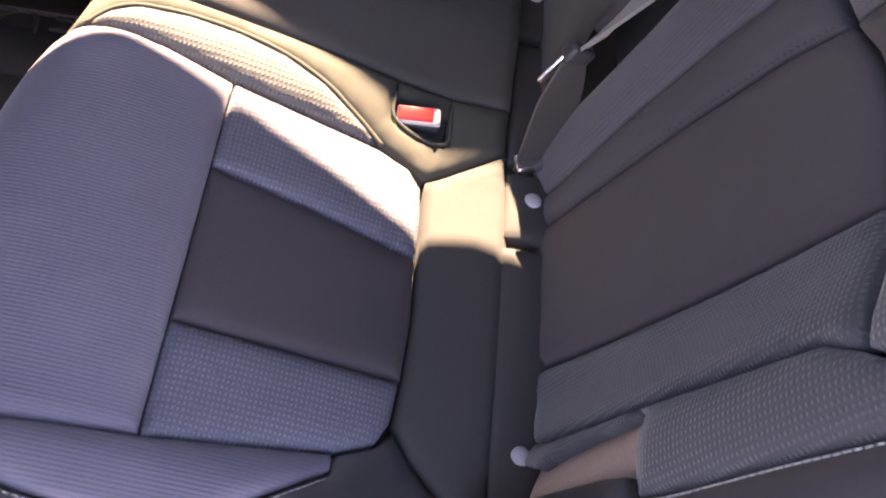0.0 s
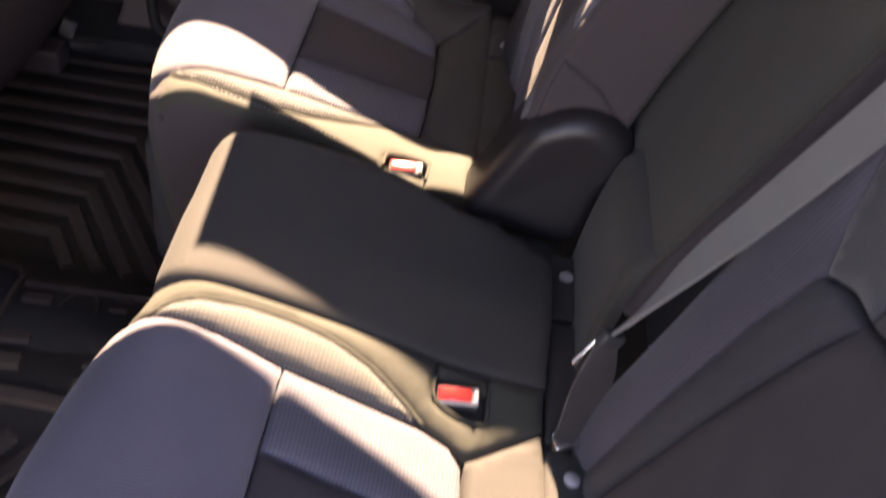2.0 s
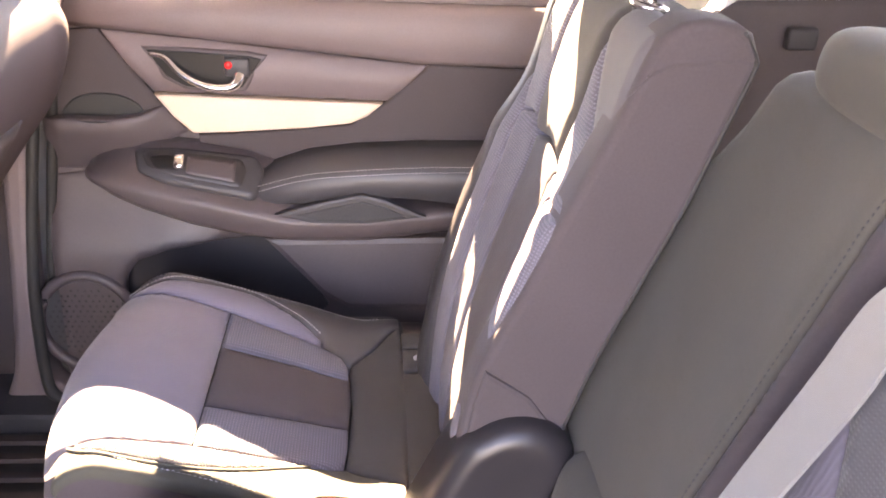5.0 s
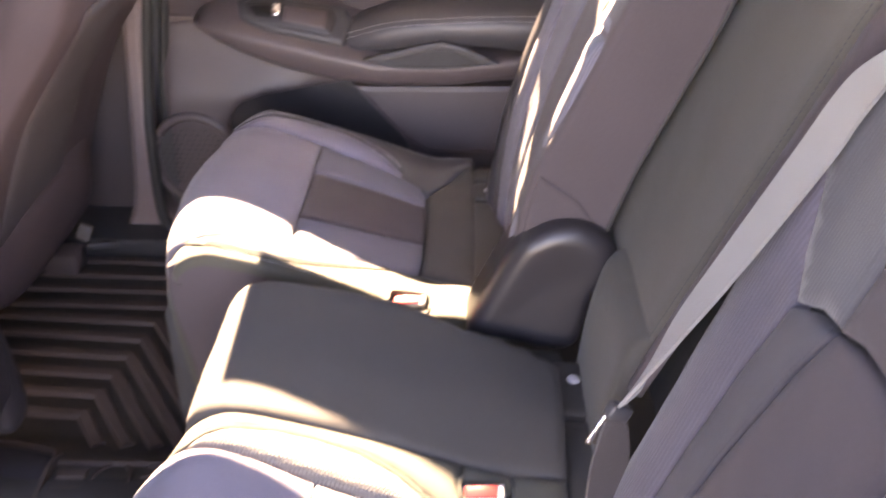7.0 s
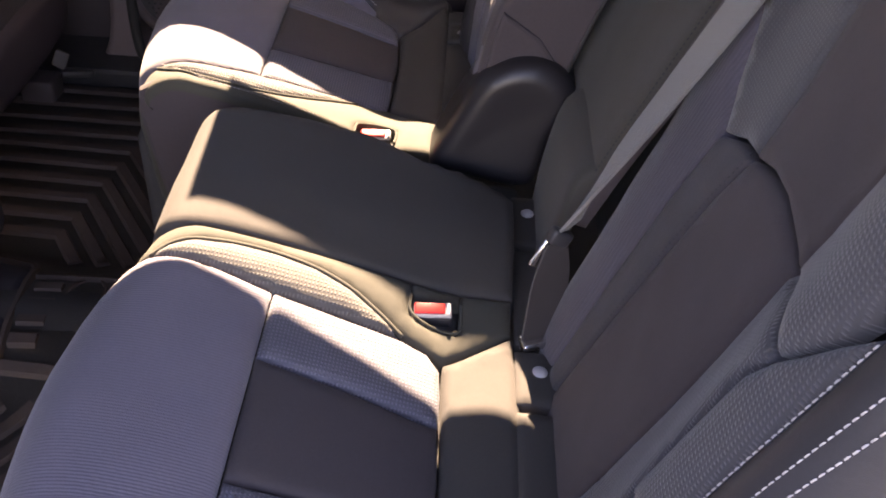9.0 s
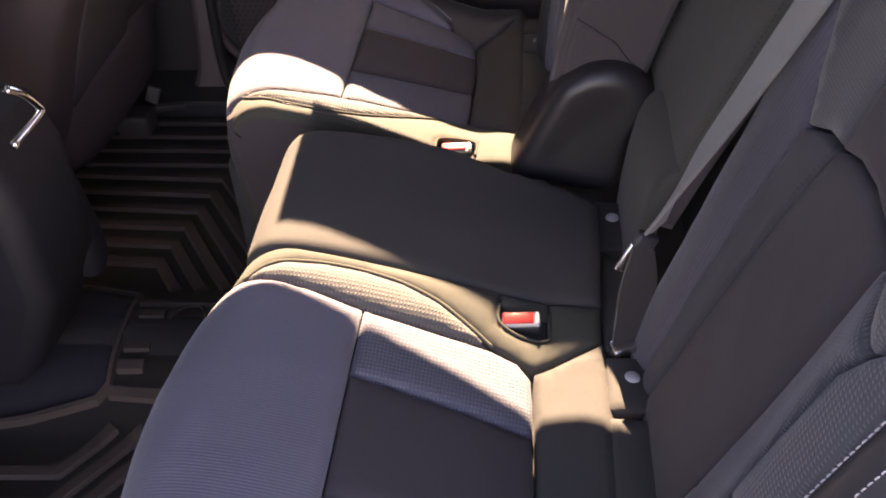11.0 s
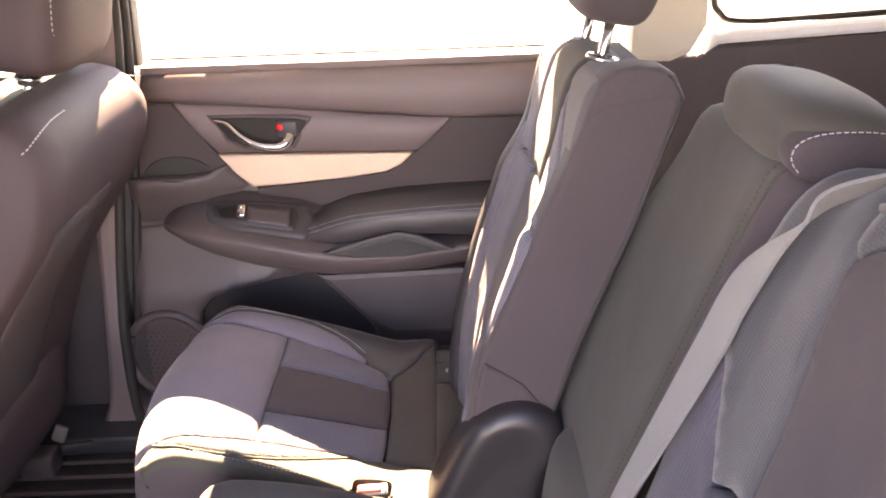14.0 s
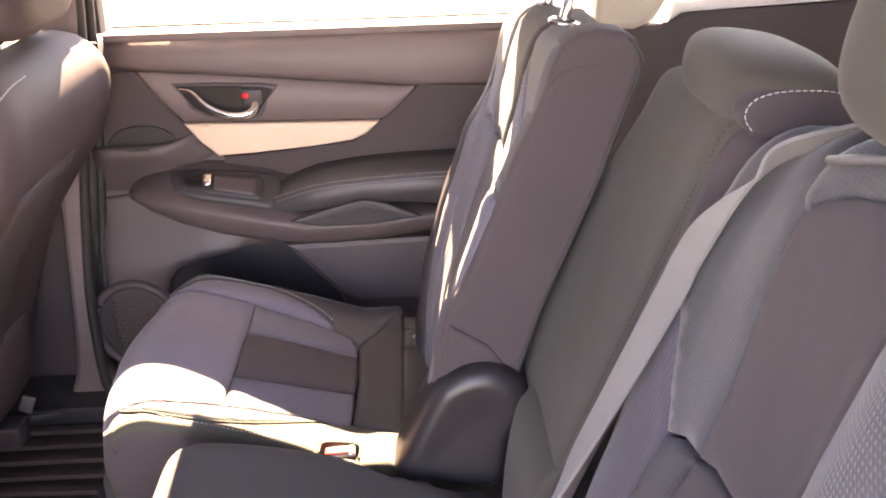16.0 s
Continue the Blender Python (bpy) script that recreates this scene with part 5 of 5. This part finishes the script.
tagged(extrude("window_5", [(0.60, 0.74), (0.55, 1.23), (1.30, 1.23), (1.34, 0.80)], "y", -0.52, -0.515, TINTED, None, 0.0), "unseen near quarter window, dark to cut light", "window", kind="structure")
# Header and bonnet are out of view, added to cut light from ahead.
shell("wall_header", "unseen pale header added to cut windscreen light", [(-1.50, 1.06), (-1.42, 1.24), (-1.25, 1.24), (-1.25, 1.19), (-1.36, 1.05)], "y", -0.45, 0.98, LINER, bevel=0.01)
shell("wall_bonnet", "unseen painted bonnet added to cut front light", [(-3.0, 0.30), (-3.0, 0.62), (-1.95, 0.72), (-1.95, 0.30)], "y", -0.55, 1.08, PAINT, bevel=0.03)
shell("wall_front_pillar", "dark windscreen pillar on the far side", [(-1.98, 0.72), (-1.45, 1.20), (-1.36, 1.16), (-1.85, 0.72)], "y", 0.96, 1.10, DOORP, bevel=0.01)
shell("wall_near_front_pillar", "dark windscreen pillar on the near side", [(-1.98, 0.72), (-1.45, 1.20), (-1.36, 1.16), (-1.85, 0.72)], "y", -0.58, -0.44, DOORP, bevel=0.01)
tagged(tube("trim_quarter_seal", [tuple(p) for p in spline([(0.384, 1.045, 1.05), (0.388, 1.042, 0.86), (0.402, 1.040, 0.815), (0.44, 1.040, 0.800), (0.60, 1.040, 0.803), (1.2, 1.040, 0.828)], 50)], 0.006, RUBBER, None), "black quarter window seal", "window seal", kind="structure")
hook = tagged(block("cargo_hook", (0.052, 0.02, 0.036), PLASTIC, None, pose(0.515, 1.025, 0.705), 0.006, 2), "small black plastic hook on the cargo trim", "hook")
# roof, far rail and header
roof_sec = []
# up raises the unseen far rail to let sun reach the far backrest.
for x, up in ((-1.45, 0.0), (-0.6, 0.0), (-0.12, 0.0), (0.0, 0.06), (0.3, 0.075), (1.35, 0.03)):
    roof_sec.append([(x, 1.12, 1.205 + up * 0.6), (x, 1.005, 1.160 + up), (x, 0.96, 1.182 + up * 0.8), (x, 0.86, 1.215), (x, 0.6, 1.245), (x, 0.256, 1.255), (x, -0.1, 1.245), (x, -0.36, 1.220), (x, -0.43, 1.232), (x, -0.36, 1.285), (x, 0.256, 1.31), (x, 0.9, 1.27), (x, 1.12, 1.240)])
tagged(loft("ceiling", roof_sec, LINER, None), "pale cloth headliner and roof", "ceiling", kind="structure")
shell("wall_near_sill", "painted door sill under the open door", [(-1.5, -0.2), (-1.5, 0.03), (1.3, 0.03), (1.3, -0.2)], "y", -0.60, -0.47, PAINT, bevel=0.02)
shell("wall_near_quarter", "painted body side behind the open door", [(0.45, -0.2), (0.40, 0.4), (0.47, 0.72), (1.35, 0.80), (1.35, -0.2)], "y", -0.60, -0.50, PAINT, bevel=0.02)
shell("wall_near_rear_pillar", "painted rear pillar behind the open door", [(0.47, 0.72), (0.40, 1.22), (0.55, 1.24), (0.62, 0.74)], "y", -0.58, -0.44, PAINT, bevel=0.02)
shell("wall_near_pillar", "painted centre pillar before the open door", [(-0.93, 0.0), (-0.93, 0.6), (-0.86, 1.23), (-0.76, 1.23), (-0.80, 0.6), (-0.80, 0.0)], "y", -0.58, -0.47, PAINT, bevel=0.02)
shell("wall_tailgate", "dark tailgate trim closing the cargo space", [(-0.6, 0.0), (-0.6, 0.75), (1.1, 0.75), (1.1, 0.0)], "x", 1.32, 1.40, DOORP, bevel=0.01)
shell("wall_dashboard", "dark dashboard closing the front of the cabin", [(-0.6, 0.0), (-0.6, 0.72), (1.1, 0.72), (1.1, 0.0)], "x", -1.95, -1.6, DOORP, bevel=0.03)
shell("wall_front_door", "dark front door panel beside the front seat", [(-1.75, 0.03), (-1.75, 0.75), (-0.76, 0.745), (-0.80, 0.03)], "y", 1.072, 1.12, DOORI, bevel=0.01)

# Near doors are out of view, added to shield the backrests from sky.
shell("wall_near_front_door", "unseen painted near front door beside the driver seat", [(-1.75, 0.0), (-1.75, 0.75), (-0.88, 0.745), (-0.86, 0.0)], "y", -0.60, -0.53, PAINT, bevel=0.02)
open_door = tagged(group_root("door_2"), "unseen open rear door swung out beside the car", "car door", kind="structure")
swing = pose(-0.84, -0.57, 0.0, 0, 0, -108)
block("door_body", (1.0, 0.09, 0.80), PAINT, open_door, swing @ pose(0.50, 0.0, 0.33), 0.03, 3, "painted door skin")
block("door_lining", (0.94, 0.04, 0.70), DOORP, open_door, swing @ pose(0.49, 0.062, 0.36), 0.02, 3, "charcoal plastic door lining")
block("window_frame", (0.05, 0.05, 0.42), PAINT, open_door, swing @ pose(0.95, 0.0, 0.93), 0.01, 2, "painted window frame")
block("window_frame", (0.98, 0.05, 0.05), PAINT, open_door, swing @ pose(0.49, 0.0, 1.14), 0.01, 2, "painted window frame")
screen = tagged(extrude("window_3", [(-1.42, 1.22), (-1.98, 0.74), (-1.97, 0.735), (-1.41, 1.215)], "y", -0.45, 0.95, DIM_GLASS, None, 0.0), "unseen windscreen tinted to dim the front light", "window", kind="structure")

for name, y, label in (("window_6", 1.095, "unseen far front side window tinted to dim light"), ("window_7", -0.565, "unseen near front side window tinted to dim light")):
    pane = tagged(extrude(name, [(-1.83, 0.75), (-1.42, 1.19), (-0.84, 1.21), (-0.80, 0.75)], "y", y, y + 0.004, DIM_GLASS, None, 0.0), label, "window", kind="structure")
    pane.visible_shadow = False

# ---- floor ----
bm = bmesh.new()
bmesh.ops.create_grid(bm, x_segments=60, y_segments=40, size=0.5)
for v in bm.verts:
    x, y = v.co.x * 3.4 - 0.3, v.co.y * 1.62 + 0.25
    z = 0.0 + 0.05 * smooth01(1 - abs(y - 0.256) / 0.16) * 1.4 + 0.004 * noise.noise(Vector((x * 6, y * 6, 0)))
    v.co = Vector((x, y, z - 0.006))
tagged(obj("floor", bm, CARPET), "black carpeted cabin floor", "floor", kind="structure")


def mat_height(x, y):
    return 0.0 + 0.062 * smooth01(1.25 - abs(y - 0.256) / 0.14) * 0.75


mat = tagged(group_root("floor_mat"), "black rubber floor mat with chevron ribs", "floor mat")
bm = bmesh.new()
bmesh.ops.create_grid(bm, x_segments=50, y_segments=100, size=0.5)
for v in bm.verts:
    x, y = v.co.x * 0.56 - 0.70, v.co.y * 1.36 + 0.26
    v.co = Vector((x, y, mat_height(x, y) + 0.006))
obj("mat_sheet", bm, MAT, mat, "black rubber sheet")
bm = bmesh.new()


def rib(a, b, w=0.010, h=0.007, n=8):
    a, b = np.array(a), np.array(b)
    t = (b - a) / np.linalg.norm(b - a)
    nr = np.array([-t[1], t[0]])
    rows = []
    for i in range(n + 1):
        p = a + (b - a) * i / n
        row = []
        for k, hh in ((-w, 0.0), (-w * 0.72, h), (w * 0.72, h), (w, 0.0)):
            q = p + nr * k
            row.append(bm.verts.new((q[0], q[1], mat_height(*q) + 0.0055 + hh)))
        rows.append(row)
    for r0, r1 in zip(rows, rows[1:]):
        for k in range(3):
            bm.faces.new((r0[k], r0[k + 1], r1[k + 1], r1[k]))
    bm.faces.new(rows[0])
    bm.faces.new(rows[-1][::-1])


def rib_path(pts, w=0.0115, h=0.007):
    """A rib along a bent line, mitred at its corners."""
    p = [np.array(q, float) for q in pts]
    rows = []
    for i, q in enumerate(p):
        ts = [(b - a) / np.linalg.norm(b - a) for a, b in zip(p[max(0, i - 1):i + 1], p[max(0, i - 1) + 1:i + 2])]
        ns = [np.array([-t[1], t[0]]) for t in ts]
        m = sum(ns) / len(ns)
        m = m / max(0.3, float(m @ m))
        rows.append([(q + m * k, hh) for k, hh in ((-w, 0.0), (-w * 0.68, h), (w * 0.68, h), (w, 0.0))])
    fine = []
    for r0, r1 in zip(rows, rows[1:]):
        fine += [[(a[0] + (b[0] - a[0]) * k / 8, a[1]) for a, b in zip(r0, r1)] for k in range(8)]
    fine.append(rows[-1])
    made = [[bm.verts.new((q[0], q[1], mat_height(*q) + 0.0055 + hh)) for q, hh in r] for r in fine]
    for r0, r1 in zip(made, made[1:]):
        for k in range(3):
            bm.faces.new((r0[k], r0[k + 1], r1[k + 1], r1[k]))
    bm.faces.new(made[0])
    bm.faces.new(made[-1][::-1])


for side in (1, -1):
    at = lambda x, y: (x, y if side > 0 else 0.512 - y)
    for i in range(10):
        y = 0.917 - i * 0.0495
        if i < 4:
            rib_path([at(-1.0, y), at(-0.45, y)])
        else:
            bend = -0.680 - 0.009 * (i - 4)
            run = min(0.25, y - 0.398) / 1.45
            rib_path([at(-1.0, y + 0.012), at(bend, y), at(bend + run, y - run * 1.45)])
for y in (0.296, 0.262, 0.228, 0.194):
    rib((-0.688, y), (-0.650, y + 0.002), 0.010, 0.008)
rib((-0.700, 0.330), (-0.46, 0.340), 0.009, 0.008)
rib((-0.690, 0.158), (-0.46, 0.150), 0.009, 0.008)
# raised badge and bars of lettering on the hump
for k in range(40):
    a, b = k * math.pi / 20, (k + 1) * math.pi / 20
    rib((-0.615 + 0.026 * math.cos(a), 0.285 + 0.045 * math.sin(a)), (-0.615 + 0.026 * math.cos(b), 0.285 + 0.045 * math.sin(b)), 0.003, 0.004, 1)
for k in range(6):
    rib((-0.575, 0.325 - k * 0.024), (-0.552, 0.325 - k * 0.024), 0.0045, 0.004, 1)
# the plain pad by the console with its raised lip
rib_path([(-0.90, 0.408), (-0.789, 0.389), (-0.722, 0.364), (-0.707, 0.345), (-0.693, 0.165), (-0.706, 0.146), (-0.80, 0.118), (-0.90, 0.10)], 0.0045, 0.012)
bmesh.ops.recalc_face_normals(bm, faces=bm.faces)
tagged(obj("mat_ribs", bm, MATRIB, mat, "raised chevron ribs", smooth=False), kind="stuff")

panel("console_pad", [(-0.90, 0.400), (-0.790, 0.380), (-0.726, 0.356), (-0.714, 0.340), (-0.700, 0.168), (-0.712, 0.154), (-0.80, 0.128), (-0.90, 0.11)], lambda u, v, h: np.array([u, v, mat_height(u, v) + 0.008 + h]), NAVY, mat, 0.003, 0.008, 0.016, 0.006, "plain dark pad within a raised lip")

# ---- front passenger seat ----
fseat = tagged(group_root("front_seat"), "dark front passenger seat seen from behind", "car seat")
prof = [(-0.68, 0.797), (-0.645, 0.786), (-0.614, 0.752), (-0.607, 0.70), (-0.636, 0.61), (-0.700, 0.52), (-0.750, 0.445), (-0.805, 0.32), (-0.850, 0.19), (-0.87, 0.12)]
rows = spline(prof, 48)
secs = []
for x, z in rows:
    s = []
    top = smooth01((z - 0.60) / 0.22)
    hw = 0.262 - 0.024 * top
    for k in range(25):
        a = -1 + 2 * k / 24
        drop = 0.020 * abs(a) ** 7 + 0.006 * (1 - abs(a)) ** 0.5 + 0.004 * smooth01((0.72 - abs(a)) / 0.08)
        s.append((x - drop, 0.735 + a * hw, z - 0.02 * top * abs(a) ** 4))
    s += [(x - 0.13, 0.735 + hw * 0.96, z - 0.02), (x - 0.13, 0.735 - hw * 0.96, z - 0.02)]
    secs.append(s)
loft("seat_back", secs, HIDE, fseat, "dark vinyl seat back")
headrest(fseat, (-0.672, 0.752, 0.916), (0.13, 0.290, 0.20), HIDE, 10, "dark vinyl headrest", stitch=False, drop=0.006)
loft("back_panel", [[(np.interp(z, [p[1] for p in prof[::-1]], [p[0] for p in prof[::-1]]) - d, y, z) for y, d in ((0.545, 0.012), (0.555, 0.004), (0.58, 0.002), (0.68, 0.003), (0.76, 0.002), (0.785, 0.004), (0.795, 0.012))]
                   for z in np.linspace(0.62, 0.26, 18)], DOORI, fseat, "hard plastic seat back panel")
def on_back(y, z, h):
    """The rear face of the front seat's back."""
    a, top = (y - 0.735) / 0.25, smooth01((z - 0.60) / 0.22)
    x = float(np.interp(z, [q[1] for q in rows[::-1]], [q[0] for q in rows[::-1]]))
    return np.array([x - 0.030 * abs(a) ** 7 - 0.006 * max(0.0, 1 - abs(a)) ** 0.5 + h, y, z])


for sgn in (-1, 1):
    Yf = lambda y: 0.735 + sgn * (0.735 - y)
    stitches("stitching", [(Yf(y), z) for y, z in spline([(0.492, 0.748), (0.53, 0.762), (0.58, 0.770), (0.64, 0.772)], 24)], on_back, THREAD, fseat, 0.005, 0.003, 0.0007, 0.003)
    stitches("stitching", [(Yf(y), z) for y, z in spline([(0.625, 0.99), (0.622, 0.93), (0.628, 0.88), (0.65, 0.845)], 24)], lambda u, v, h: np.array([-0.6165 + (v - 0.93) * 0.17 + h, u, v]), THREAD, fseat, 0.005, 0.003, 0.0007, 0.003)
puffed("seat_cushion", (0.52, 0.50, 0.20), HIDE, fseat, pose(-1.08, 0.735, 0.24, 0, 6, 0), 5, 20, "dark vinyl cushion")
for y in (0.58, 0.89):
    block("seat_rail", (0.50, 0.04, 0.04), PLASTIC, fseat, pose(-1.15, y, 0.03), 0.006, 2, "black seat rail")
block("rail_cover", (0.065, 0.055, 0.045), DOORP, fseat, pose(-0.905, 0.885, 0.03), 0.006, 2, "grey rail end cover")
block("rail_latch", (0.026, 0.010, 0.036), GUIDE, fseat, pose(-0.860, 0.892, 0.088, 0, 24, 0), 0.004, 2, "pale rail latch")
block("latch_lever", (0.060, 0.014, 0.014), PLASTIC, fseat, pose(-0.835, 0.90, 0.055, 0, 10, 30), 0.004, 2, "black latch lever")
# Unseen driver seat, added to block light from ahead.
driver_seat = copy_thing(fseat, pose(-0.05, -0.955, 0))
tagged(driver_seat, "dark unseen front driver seat with its back upright")

# ---- centre console ----
console = tagged(group_root("centre_console"), "black centre console with a chrome edge", "console")
extrude("console_body", [(-1.5, 0.02), (-1.5, 0.36), (-1.1, 0.46), (-0.78, 0.465), (-0.72, 0.45), (-0.702, 0.38), (-0.705, 0.22), (-0.76, 0.10), (-0.80, 0.06)], "y", 0.13, 0.298, CONSOLE, console, 0.030, "black plastic console body", 5)
puffed("rear_bin", (0.06, 0.07, 0.24), CONSOLE, console, pose(-0.742, 0.283, 0.27, 0, -8, 0), 3.2, 20, "rounded black rear column")
tube("console_trim", spline([(-0.700, 0.200, 0.492), (-0.692, 0.214, 0.478), (-0.690, 0.232, 0.452), (-0.689, 0.233, 0.444), (-0.690, 0.205, 0.441), (-0.692, 0.163, 0.440)], 36), 0.0055, CHROME, console, "chrome console edge", 10)

# ---- outside ----
bm = bmesh.new()
bmesh.ops.create_grid(bm, x_segments=40, y_segments=40, size=600)
bmesh.ops.translate(bm, vec=(0, 0, -0.55), verts=bm.verts)
tagged(obj("ground", bm, GRAVEL), "worn asphalt ground outside the car", "ground", kind="structure")
# unseen price sheets taped to the far window, cut to shade the middle seat
for pts, label in (([(-0.452, 0.890), (-0.452, 1.115), (-0.058, 1.121), (-0.057, 0.877)], "large unseen white paper price sheet on the side window"), ([(-0.075, 0.877), (-0.075, 1.112), (0.19, 1.112), (0.19, 0.868)], "smaller unseen white sheet added to block sun")):
    tagged(lean(extrude("window_sticker", pts, "y", 1.1375 - (0.002 if pts[0][0] > -0.2 else 0.0), 1.1388 - (0.002 if pts[0][0] > -0.2 else 0.0), PAPER, None, 0.0)), label, "window sticker", group="sheets on the window")
